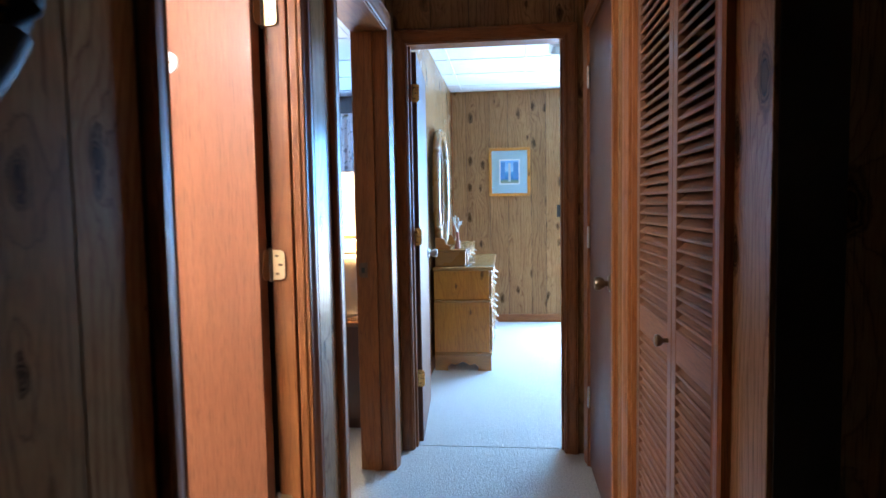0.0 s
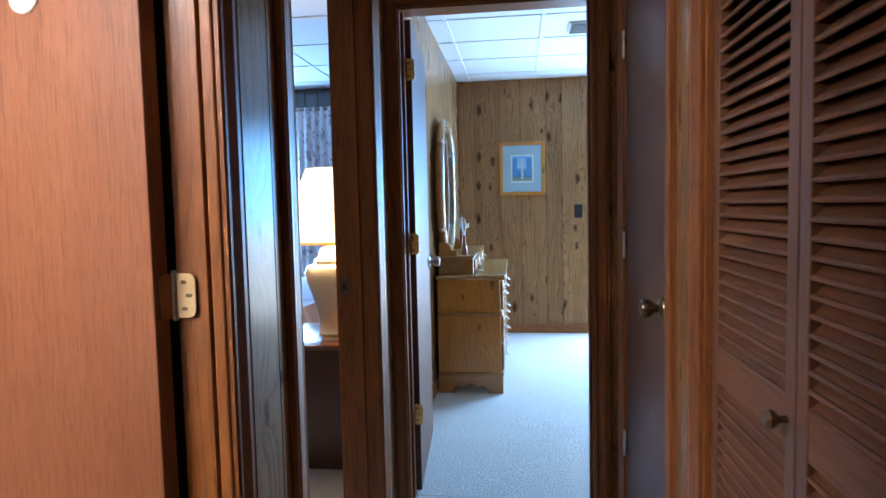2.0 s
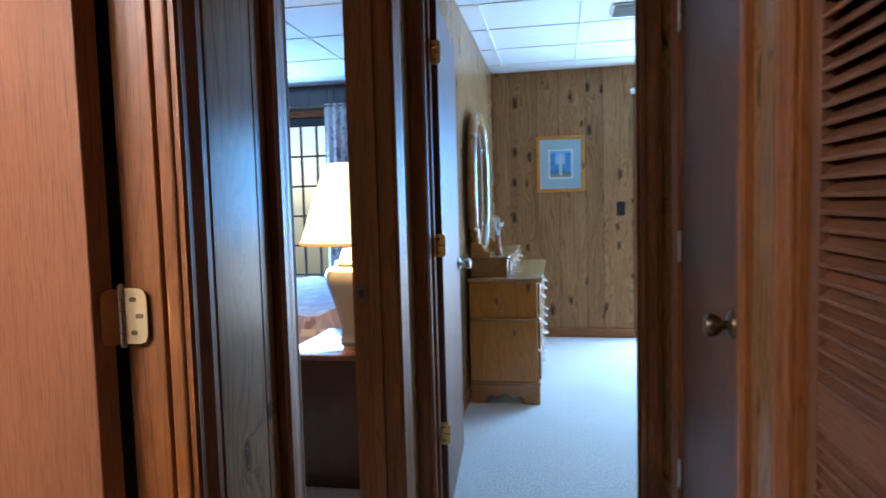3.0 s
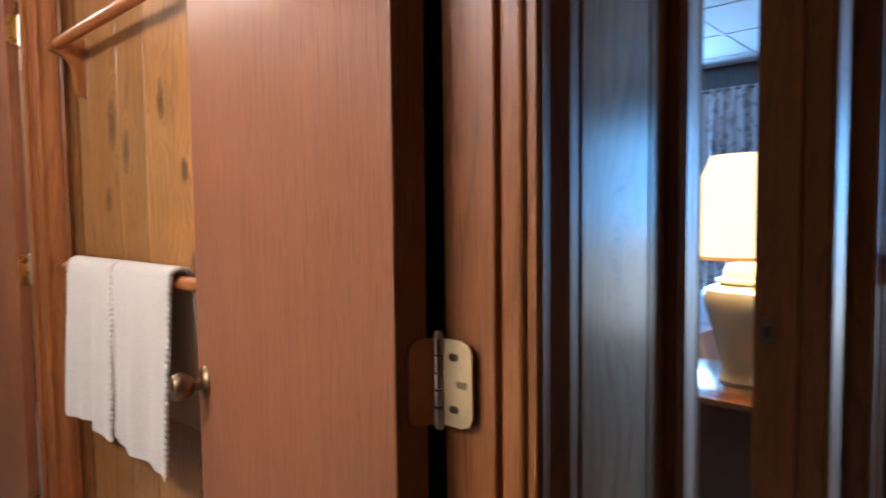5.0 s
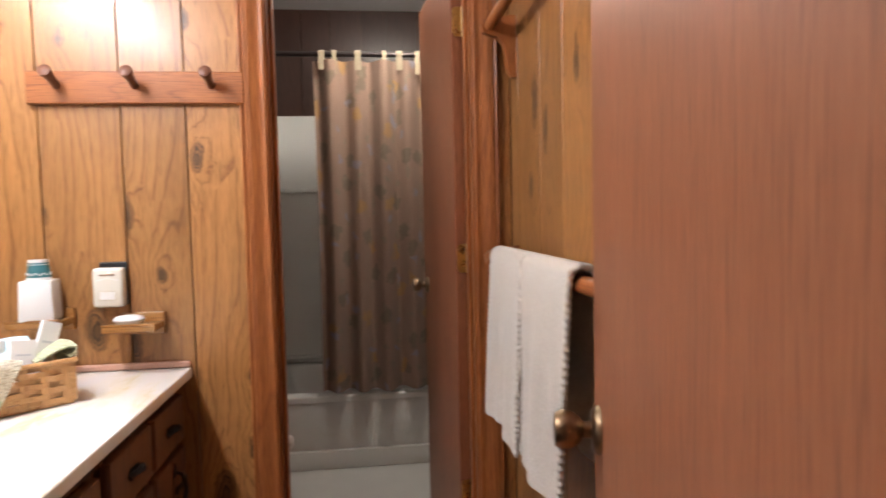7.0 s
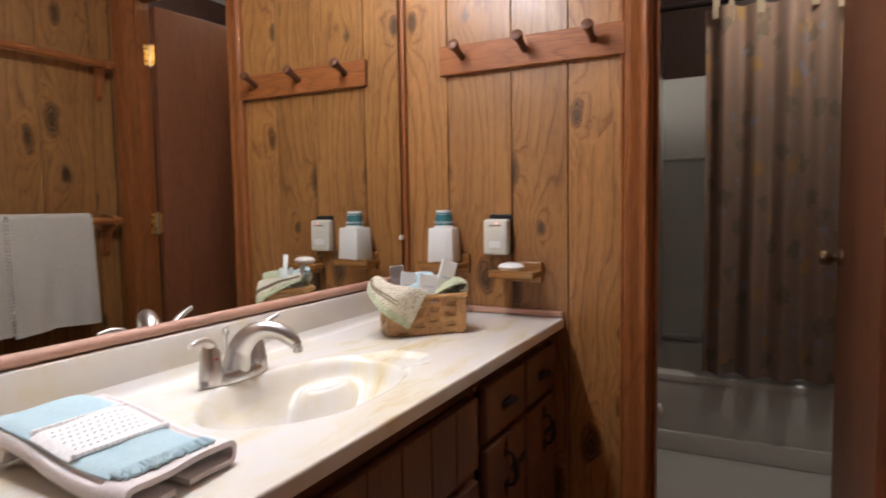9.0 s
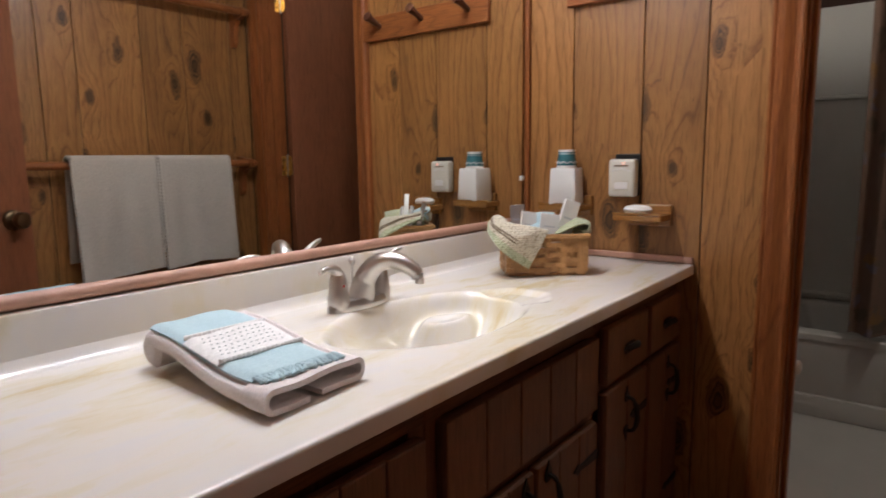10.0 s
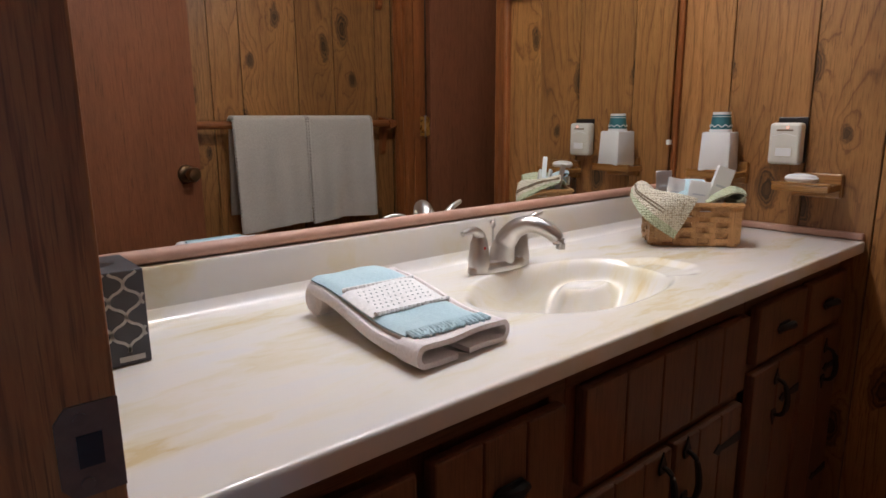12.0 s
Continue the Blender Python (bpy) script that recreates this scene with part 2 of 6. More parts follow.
M["carpet"], M["marble"], M["ceiling"] = carpet(), marble(), tile_white()
M["terry"] = cloth("white_terry", (0.66, 0.62, 0.56), (0.47, 0.44, 0.39))
M["terry_pink"] = cloth("pale_mauve_terry", (0.82, 0.76, 0.74), (0.68, 0.61, 0.59))
M["terry_blue"] = cloth("aqua_terry", (0.50, 0.66, 0.70), (0.37, 0.53, 0.58))
M["lace"] = cloth("white_lace", (0.88, 0.87, 0.85), (0.70, 0.69, 0.67), 160)


def knit(name, colour, gap):
    """Seed-stitch knitting: rows of raised beads, the shade in the gaps put into the colour."""
    k = Nodes(name)
    p = k.n("TexCoord", "Object")
    d = k.n("TexVoronoi", "Distance", Vector=p, Scale=190.0, Randomness=0.45)
    c = k.mix(k.ramp(d, (0.45, 0.0), (0.75, 1.0)), colour, gap)
    c = k.mix(k.math("MULTIPLY", k.noise(p, 20, 3.0), 0.25), c, gap)
    k.bump(k.math("SUBTRACT", 1.0, d), 1.0, 0.004)
    return k.end(c, 0.95, Sheen_Weight=0.2)


M["knit_oat"] = knit("oatmeal_knit", (0.72, 0.66, 0.52), (0.36, 0.30, 0.20))
M["knit_sage"] = knit("sage_knit", (0.54, 0.57, 0.38), (0.30, 0.33, 0.19))
M["oat"] = cloth("oatmeal_cloth", (0.66, 0.60, 0.44), (0.44, 0.39, 0.27), 150)

# ---- building blocks ----


def mesh_of(name, bm, material):
    me = bpy.data.meshes.new(name)
    bm.to_mesh(me)
    bm.free()
    for m in material if isinstance(material, (list, tuple)) else (material,):
        me.materials.append(m)
    return me


def smooth(me, angle=40):
    for p in me.polygons:
        p.use_smooth = True
    me.set_sharp_from_angle(angle=radians(angle))


def part(name, bm, material, parent=None, label="", soft=False):
    ob = new(name, mesh_of(name, bm, material))
    if soft:
        smooth(ob.data)
    ob.parent = parent
    return tagged(ob, label)


def thing(name, label, category, at=(0, 0, 0), turn=0.0, group="", kind=""):
    ob = new(name)
    ob.empty_display_size = 0.05
    ob.matrix_world = pose(*at, 0, 0, turn)
    bpy.context.view_layer.update()
    return tagged(ob, label, category, group, kind)


def box(x0, x1, y0, y1, z0, z1, bevel=0.0, bm=None, seg=2):
    own = bm is None
    bm = bm or bmesh.new()
    r = bmesh.ops.create_cube(bm, size=1.0)
    for v in r["verts"]:
        v.co = Vector(((x0 + x1) / 2 + v.co.x * (x1 - x0), (y0 + y1) / 2 + v.co.y * (y1 - y0), (z0 + z1) / 2 + v.co.z * (z1 - z0)))
    if bevel:
        edges = {e for v in r["verts"] for e in v.link_edges}
        bmesh.ops.bevel(bm, geom=list(edges), offset=bevel, segments=seg, profile=0.5, affect="EDGES")
    return bm


def lathe(profile, seg=28, bm=None, centre=(0, 0), axis="Z"):
    """Turned body from (radius, height) pairs."""
    bm = bm or bmesh.new()
    rings = []
    for r, h in profile:
        ring = []
        for i in range(seg):
            a = 2 * math.pi * i / seg
            c, s = r * math.cos(a), r * math.sin(a)
            co = {"Z": (centre[0] + c, centre[1] + s, h), "Y": (centre[0] + c, h, centre[1] + s), "X": (h, centre[0] + c, centre[1] + s)}[axis]
            ring.append(bm.verts.new(co))
        rings.append(ring)
    for a, b in zip(rings, rings[1:]):
        for i in range(seg):
            bm.faces.new((a[i], a[(i + 1) % seg], b[(i + 1) % seg], b[i]))
    bm.faces.new(rings[0][::-1]), bm.faces.new(rings[-1])
    bmesh.ops.recalc_face_normals(bm, faces=bm.faces)
    return bm


def tube(points, radius, seg=10, bm=None):
    """Rod along a line of points; radius may be a list."""
    bm = bm or bmesh.new()
    pts = [Vector(p) for p in points]
    rad = radius if isinstance(radius, (list, tuple)) else [radius] * len(pts)
    rings = []
    for i, p in enumerate(pts):
        d = (pts[min(i + 1, len(pts) - 1)] - pts[max(i - 1, 0)]).normalized()
        up = Vector((0, 0, 1)) if abs(d.z) < 0.9 else Vector((1, 0, 0))
        s = d.cross(up).normalized()
        t = s.cross(d)
        rings.append([bm.verts.new(p + rad[i] * (math.cos(2 * math.pi * k / seg) * s + math.sin(2 * math.pi * k / seg) * t)) for k in range(seg)])
    for a, b in zip(rings, rings[1:]):
        for k in range(seg):
            bm.faces.new((a[k], a[(k + 1) % seg], b[(k + 1) % seg], b[k]))
    bm.faces.new(rings[0]), bm.faces.new(rings[-1][::-1])
    bmesh.ops.recalc_face_normals(bm, faces=bm.faces)
    return bm


def curve(points, n=5):
    """More points along a soft line through the given ones."""
    p = [Vector(q) for q in points]
    p = [p[0] * 2 - p[1]] + p + [p[-1] * 2 - p[-2]]
    out = []
    for a, b, c, d in zip(p, p[1:], p[2:], p[3:]):
        for i in range(n):
            s = i / n
            out.append(0.5 * (2 * b + (c - a) * s + (2 * a - 5 * b + 4 * c - d) * s * s + (3 * b - a - 3 * c + d) * s ** 3))
    return out + [p[-2]]


def taper(values, n=5):
    out = []
    for a, b in zip(values, values[1:]):
        out += [a + (b - a) * i / n for i in range(n)]
    return out + [values[-1]]


def extrude_outline(outline, depth, plane="XZ", at=0.0, bm=None):
    """Solid from a closed outline in a plane, thick along the third axis from at to at + depth."""
    bm = bm or bmesh.new()

    def co(a, b, d):
        return {"XZ": (a, d, b), "YZ": (d, a, b), "XY": (a, b, d)}[plane]
    lo = [bm.verts.new(co(a, b, at)) for a, b in outline]
    hi = [bm.verts.new(co(a, b, at + depth)) for a, b in outline]
    n = len(outline)
    bm.faces.new(lo), bm.faces.new(hi[::-1])
    for i in range(n):
        bm.faces.new((lo[i], hi[i], hi[(i + 1) % n], lo[(i + 1) % n]))
    bmesh.ops.recalc_face_normals(bm, faces=bm.faces)
    return bm


def sheet(grid, thick=0.0, bm=None):
    """Surface through a grid of points, given a thickness along its normals."""
    bm = bm or bmesh.new()
    rows = [[bm.verts.new(p) for p in r] for r in grid]
    faces = [bm.faces.new((rows[i][j], rows[i + 1][j], rows[i + 1][j + 1], rows[i][j + 1])) for i in range(len(rows) - 1) for j in range(len(rows[0]) - 1)]
    bm.normal_update()
    if thick:
        bmesh.ops.solidify(bm, geom=faces, thickness=thick)
        bmesh.ops.recalc_face_normals(bm, faces=bm.faces)
    return bm


# ---- setting ----
X_LEFT, X_RIGHT, Y_DOOR, Y_FAR, X_PEG, Y_MIRROR, Y_NORTH, TOP = -0.468, 0.45, 3.19, 6.72, -2.305, 0.527, 1.99, 2.43
PLANKS = []  # laid at the end: wall, face, side, spans, material


def wall(name, x0, x1, y0, y1, z0=0.0, z1=TOP, material=None, label="wall backing behind the boards"):
    ob = part(name, box(x0, x1, y0, y1, z0, z1), material or M["groove"])
    return tagged(ob, label, "wall", kind="structure")


def planks(parent, axis, face, side, spans, material, seed, widths=(0.09, 0.20), cuts=()):
    """Boards on a wall. axis: the one along which the wall runs; face: where its surface lies; side: the way it looks;
    spans: (from, to, bottom, top) of the boarded areas; cuts: where the joints lie, if not at random."""
    PLANKS.append((parent, axis, face, side, spans, material, seed, widths, cuts))


T = 0.10
TL = 0.147
# hall, left: bathroom door from 1.075 to 1.728, guest room door from 2.11 to 2.93
left = wall("wall_hall_left", X_LEFT - TL + 0.008, X_LEFT - 0.008, -1.6, 1.053)
for y0, y1, z0 in ((1.053, 1.750, 2.051), (1.750, 2.089, 0), (2.089, 2.951, 2.051), (2.951, 3.19, 0)):
    wall("wall_hall_left_piece", X_LEFT - TL + 0.008, X_LEFT - 0.008, y0, y1, z0)
planks(left, "Y", X_LEFT, 1, [(-1.6, 1.005, 0, TOP), (1.005, 1.798, 2.10, TOP), (1.798, 2.016, 0, TOP), (2.016, 3.0, 2.11, TOP), (3.0, 3.18, 0, TOP)], M["panel"], 3, cuts=(-1.45, -1.2, -0.95, -0.75, -0.5, -0.33, -0.1, 0.12, 0.3, 0.5, 0.66, 0.852, 0.999, 1.2, 1.45, 1.62, 1.972, 2.2, 2.4, 2.65, 2.85))
# hall, right: closed door from 2.375 to 3.03, closet from 1.275 to 2.045
right = wall("wall_hall_right", X_RIGHT + 0.008, X_RIGHT + T, 3.051, 3.19)
for y0, y1, z0 in ((2.354, 3.051, 2.051), (2.066, 2.354, 0), (1.254, 2.066, 2.051), (1.045, 1.254, 0)):
    wall("wall_hall_right_piece", X_RIGHT + 0.008, X_RIGHT + T, y0, y1, z0)
planks(right, "Y", X_RIGHT, -1, [(3.03, 3.18, 0, TOP), (2.29, 3.09, 2.10, TOP), (2.105, 2.31, 0, TOP), (1.20, 2.105, 2.10, TOP), (1.048, 1.21, 0, TOP)], M["panel"], 8, (0.17, 0.25))
# hall, far end: door from -0.407 to 0.347
front = wall("wall_hall_end", -0.61, -0.428, Y_DOOR + 0.008, Y_DOOR + T)
for x0, x1, z0 in ((-0.428, 0.368, 2.051), (0.368, 0.62, 0)):
    wall("wall_hall_end_piece", x0, x1, Y_DOOR + 0.008, Y_DOOR + T, z0)
planks(front, "X", Y_DOOR, -1, [(X_LEFT, -0.47, 0, TOP), (-0.47, 0.40, 2.105, TOP), (0.40, 0.45, 0, TOP)], M["panel"], 5, (0.15, 0.2))
# behind the camera and the dark room beyond the closet
# assumed closing walls, out of view; ordinary panel chosen to bounce more light
wall("wall_hall_back", -0.65, 2.4, -1.7, -1.6, material=M["panel"], label="assumed knotty panelled wall closing the near end of the hall")
wall("wall_side_room", 2.3, 2.4, -1.6, 1.045, material=M["panel"], label="assumed knotty panelled wall closing the unlit side room")
wall("wall_side_room_end", 0.55, 2.3, 1.045, 1.145, material=M["panel"], label="assumed knotty panelled end wall closing the unlit side room")
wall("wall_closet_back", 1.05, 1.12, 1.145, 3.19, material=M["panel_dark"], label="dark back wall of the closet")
# bathroom
mir_w = wall("wall_bath_south", -2.42, X_LEFT - TL, Y_MIRROR - 0.10, Y_MIRROR - 0.008)
planks(mir_w, "X", Y_MIRROR, 1, [(-2.30, -0.62, 0.0, TOP)], M["panel_bath"], 14)
peg = wall("wall_bath_west", X_PEG - T, X_PEG - 0.008, Y_MIRROR - 0.1, 1.279)
wall("wall_bath_west_head", X_PEG - T, X_PEG - 0.008, 1.279, 1.893, 2.051)
wall("wall_bath_west_end", X_PEG - T, X_PEG - 0.008, 1.893, 2.09)
planks(peg, "Y", X_PEG, 1, [(Y_MIRROR, 1.235, 0, TOP), (1.235, 1.955, 2.09, TOP), (1.951, Y_NORTH, 0, TOP)], M["panel_bath"], 21, cuts=(0.690, 0.902, 1.073))
north = wall("wall_bath_north", -2.42, X_LEFT - TL, Y_NORTH + 0.008, Y_NORTH + T)
planks(north, "X", Y_NORTH, -1, [(X_PEG, -0.62, 0, TOP)], M["panel_bath"], 27, cuts=(-2.213, -1.996, -1.82, -1.575, -1.452, -1.25, -1.13, -0.9, -0.75))
planks(north, "Y", X_LEFT - TL, -1, [(Y_MIRROR, 1.05, 0, TOP), (1.82, Y_NORTH, 0, TOP)], M["panel_bath"], 28, (0.09, 0.2))
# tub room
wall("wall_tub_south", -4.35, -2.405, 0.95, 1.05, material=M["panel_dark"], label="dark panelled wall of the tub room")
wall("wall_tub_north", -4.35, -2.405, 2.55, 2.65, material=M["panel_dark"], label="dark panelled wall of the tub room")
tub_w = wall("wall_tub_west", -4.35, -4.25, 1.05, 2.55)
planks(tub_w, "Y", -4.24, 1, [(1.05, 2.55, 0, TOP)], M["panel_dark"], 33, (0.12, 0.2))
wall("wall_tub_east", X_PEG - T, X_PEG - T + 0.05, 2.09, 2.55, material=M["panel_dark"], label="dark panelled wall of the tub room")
# bedroom at the end of the hall
bed_l = wall("wall_bedroom_left", -0.62, -0.518, Y_DOOR + T, Y_FAR)
planks(bed_l, "Y", -0.51, 1, [(Y_DOOR + T, Y_FAR, 0, TOP)], M["panel"], 41, (0.1, 0.24))
far = wall("wall_far", -0.62, 0.80, Y_FAR + 0.008, Y_FAR + T)
wall("wall_far_end", 2.55, 3.3, Y_FAR + 0.008, Y_FAR + T)
wall("wall_far_head", 0.80, 2.55, Y_FAR + 0.008, Y_FAR + T, 2.10)
planks(far, "X", Y_FAR, -1, [(-0.50, 0.735, 0, TOP), (0.735, 2.615, 2.165, TOP), (2.61, 3.2, 0, TOP)], M["panel"], 52, cuts=(-0.353, -0.107, 0.084, 0.325, 0.476, 0.734, 0.95, 1.2, 1.45, 1.7, 1.9, 2.1, 2.4, 2.61, 2.85))
wall("wall_bedroom_right", 3.2, 3.3, Y_DOOR, Y_FAR + T, material=M["panel"], label="knotty panelled bedroom wall")
wall("wall_bedroom_south", 0.62, 3.3, Y_DOOR, Y_DOOR + T, material=M["panel"], label="knotty panelled bedroom wall")
# guest room, window opening from -3.1 to -2.03
for x0, x1, z0, z1 in ((-4.2, -3.1, 0, TOP), (-2.03, -0.62, 0, TOP), (-3.1, -2.03, 0, 0.25), (-3.1, -2.03, 2.13, TOP)):
    w = wall("wall_guest_far", x0, x1, Y_FAR + 0.008, Y_FAR + T, z0, z1)
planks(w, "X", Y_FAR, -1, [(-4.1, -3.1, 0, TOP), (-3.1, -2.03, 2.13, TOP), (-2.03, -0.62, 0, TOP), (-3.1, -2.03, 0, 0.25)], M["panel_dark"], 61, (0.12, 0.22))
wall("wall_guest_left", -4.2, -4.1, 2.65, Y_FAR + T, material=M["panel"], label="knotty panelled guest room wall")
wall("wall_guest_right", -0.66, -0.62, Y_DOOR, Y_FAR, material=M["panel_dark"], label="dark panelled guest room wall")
wall("wall_guest_south", -2.4, X_LEFT - TL, 2.09, 2.15, material=M["panel"], label="knotty panelled guest room wall")

# floors
tagged(part("floor_carpet", box(-4.3, 3.3, -1.7, 6.85, -0.06, 0.0), M["carpet"]), "cream berber carpet", "floor", kind="structure")
tagged(part("floor_bath", box(-2.40, -0.60, Y_MIRROR, Y_NORTH, 0.0, 0.006), M["cherry_top"]), "brown wood-look bathroom floor", "floor", kind="structure")
tagged(part("floor_tub_room", box(-4.3, -2.405, 1.05, 2.55, 0.0, 0.008), M["grout_floor"]), "pale vinyl floor of the tub room", "floor", kind="structure")


tagged(part("carpet_seam", box(-0.405, 0.345, 3.245, 3.252, -0.002, 0.0010), M["carpet"]), "raised seam between two lengths of carpet", "carpet seam", kind="structure")


def tile_ceiling(name, x0, x1, y0, y1, z, dx, dy, ox=0.0, oy=0.0):
    """Suspended ceiling: tiles set behind a grid of white bars, one mesh."""
    bm = box(x0, x1, y0, y1, z + 0.003, z + 0.08)
    n = int((x1 - x0) / dx) + 1
    for i in range(n + 1):
        x = x0 + ox + i * dx
        if x < x1:
            box(x - 0.012, x + 0.012, y0, y1, z - 0.003, z + 0.012, bm=bm)
    for j in range(int((y1 - y0) / dy) + 2):
        y = y0 + oy + j * dy
        if y < y1:
            box(x0, x1, y - 0.012, y + 0.012, z - 0.003, z + 0.011, bm=bm)
    return tagged(part(name, bm, M["ceiling"]), "white suspended ceiling of acoustic tiles", "ceiling", kind="structure")


tile_ceiling("ceiling_bedroom", -0.62, 3.3, Y_DOOR + 0.05, Y_FAR + 0.05, TOP, 0.63, 0.555, 0.225, 0.38)
tile_ceiling("ceiling_guest_room", -4.2, -0.64, 2.0, Y_FAR + 0.05, TOP, 0.61, 0.635, 0.128, 0.595)
tagged(part("ceiling_hall", box(-0.6, 2.4, -1.7, Y_DOOR + 0.05, TOP, TOP + 0.08), M["ceiling"]), "white textured hall ceiling", "ceiling", kind="structure")
tagged(part("ceiling_bath", box(-4.35, -0.6, 0.4, 2.65, TOP - 0.002, TOP + 0.08), M["ceiling"]), "white textured bathroom ceiling", "ceiling", kind="structure")


def casing_profile(w=0.062, t=0.018):
    """Colonial casing: inner bead, hollow and raised outer edge; (across, out)."""
    return [(0, 0), (0, t * 0.55), (w * 0.10, t * 0.70), (w * 0.18, t * 0.60), (w * 0.30, t * 0.62), (w * 0.62, t * 0.98), (w * 0.80, t), (w * 0.86, t * 0.82), (w * 0.93, t), (w, t * 0.85), (w, 0)]


def strip(profile, a, b, along, across_dir, out_dir):
    """Moulding of that profile from point a to point b."""
    bm = bmesh.new()
    A, B, u, o = Vector(a), Vector(b), Vector(across_dir), Vector(out_dir)
    # mitre: the far side runs on by its own width at the ends marked in along
    lo = [bm.verts.new(A + u * s + o * t - (B - A).normalized() * s * along[0]) for s, t in profile]
    hi = [bm.verts.new(B + u * s + o * t + (B - A).normalized() * s * along[1]) for s, t in profile]
    n = len(profile)
    for i in range(n):
        bm.faces.new((lo[i], lo[(i + 1) % n], hi[(i + 1) % n], hi[i]))
    bm.faces.new(lo[::-1]), bm.faces.new(hi)
    bmesh.ops.recalc_face_normals(bm, faces=bm.faces)
    return bm


def door_frame(name, axis, face, side, lo, hi, depth, label, head=2.03, back=True, stop=None, wide=0.062, back_near=True, deep=None, groove=None, e=0.006, thick=0.018):
    """Jambs through the wall, a casing on each face and a stop. axis: the one along which the wall runs."""
    ob = thing(name, label, "door frame", kind="structure")

    def P(u, w, z):
        return (u, w, z) if axis == "X" else (w, u, z)
    U = Vector(P(1, 0, 0))
    O = Vector(P(0, side, 0))
    inner = face - side * depth
    w0, w1 = sorted((face + side * 0.001, inner - side * 0.001))
    for (a, b), dd in zip(((lo - 0.02, lo), (hi, hi + 0.02)), deep or (depth, depth)):
        w0, w1 = sorted((face + side * 0.001, face - side * (dd + 0.001)))
        if groove is not None and a == hi:
            part("jamb", box(w0, groove - 0.004, a, b, 0, head, 0.002), M["trim"], ob)
            part("jamb", box(groove + 0.004, face + 0.003, a - 0.004, b, 0, head, 0.005, seg=3), M["trim"], ob)
            continue
        part("jamb", box(a, b, w0, w1, 0, head, 0.002) if axis == "X" else box(w0, w1, a, b, 0, head, 0.002), M["trim"], ob)
    part("jamb", box(lo - 0.02, hi + 0.02, w0, w1, head, head + 0.02) if axis == "X" else box(w0, w1, lo - 0.02, hi + 0.02, head, head + 0.02), M["trim_x" if axis == "X" else "trim_y"], ob)
    s = stop if stop is not None else face - side * depth * 0.5
    for a, b in ((lo, lo + 0.011), (hi - 0.011, hi))[: 1 if groove is not None else 2]:
        part("door_stop", box(a, b, s - 0.017, s + 0.017, 0, head, 0.002) if axis == "X" else box(s - 0.017, s + 0.017, a, b, 0, head, 0.002), M["trim"], ob)
    prof = casing_profile(wide, thick)
    for f, o in ((face, O), (inner, -O))[: 2 if back else 1]:
        if f == face or back_near:
            part("casing", strip(prof, P(lo - e, f, 0), P(lo - e, f, head + e), (0, 1), -U, o), M["trim"], ob)
        part("casing", strip(prof, P(hi + e, f, 0), P(hi + e, f, head + e), (0, 1), U, o), M["trim"], ob)
        part("casing", strip(prof, P(lo - e, f, head + e), P(hi + e, f, head + e), (1, 1), (0, 0, 1), o), M["trim_x" if axis == "X" else "trim_y"], ob)
    return ob


door_frame("door_frame_bath", "Y", X_LEFT, 1, 1.075, 1.728, TL, "stained wood door frame of the bathroom", back_near=False, stop=X_LEFT - 0.0165, deep=(0.149, 0.087), groove=-0.493, e=0.001, thick=0.022)
door_frame("door_frame_guest", "Y", X_LEFT, 1, 2.11, 2.93, TL, "stained wood door frame of the guest room", wide=0.085)
door_frame("door_frame_bedroom", "X", Y_DOOR, -1, -0.407, 0.347, T, "stained wood door frame at the hall's end")
door_frame("door_frame_hall_closet", "Y", X_RIGHT, -1, 2.375, 3.03, T, "stained wood frame round the closed door", wide=0.078, back=False, stop=X_RIGHT + 0.06)
door_frame("closet_frame", "Y", X_RIGHT, -1, 1.275, 2.045, T, "stained wood frame round the louvered closet doors", wide=0.072, back=False, stop=X_RIGHT + 0.075)
door_frame("door_frame_tub_room", "Y", X_PEG, 1, 1.30, 1.872, T, "stained wood door frame of the tub room", wide=0.072)

# ---- doors ----


def hinge(parent, p, turn, open_deg, material, h=0.089, w=0.034, wj=0.046, door_leaf=None):
    """Butt hinge with rounded leaves: one on the jamb, one on the door, knuckle and screws."""
    prof = [(0.0030, -h / 2 - 0.006), (0.0052, -h / 2 - 0.003)]
    for i in range(5):
        z0, z1 = -h / 2 + h * i / 5, -h / 2 + h * (i + 1) / 5
        prof += [(0.0050, z0), (0.0066, z0 + 0.0008), (0.0066, z1 - 0.0008), (0.0050, z1)]
    base = part("hinge", lathe(prof + [(0.0052, h / 2 + 0.003), (0.0030, h / 2 + 0.006)], 14), M["nickel"], parent, soft=True)
    base.matrix_local = pose(*p, 0, 0, turn)
    for side, ang, w in (("leaf", 0, wj), ("leaf", open_deg, w)):
        r = 0.012
        out = [(0, -h / 2), (w - r, -h / 2), (w - 0.3 * r, -h / 2 + 0.3 * r), (w, -h / 2 + r), (w, h / 2 - r), (w - 0.3 * r, h / 2 - 0.3 * r), (w - r, h / 2), (0, h / 2)]
        leaf = part(side, extrude_outline(out, 0.0022, "XZ", -0.0011), door_leaf if ang and door_leaf else material, base)
        leaf.matrix_local = pose(0, 0, 0, 0, 0, ang)
        bm = bmesh.new()
        for sz in (-0.3, 0.0, 0.3):
            lathe([(0.0036, -0.0019), (0.0036, 0.0019)], 10, bm, (w * (0.52 if sz else 0.78), sz * h), "Y")
        sc = part("screws", bm, M["old_brass"], base)
        sc.matrix_local = leaf.matrix_local
    return base


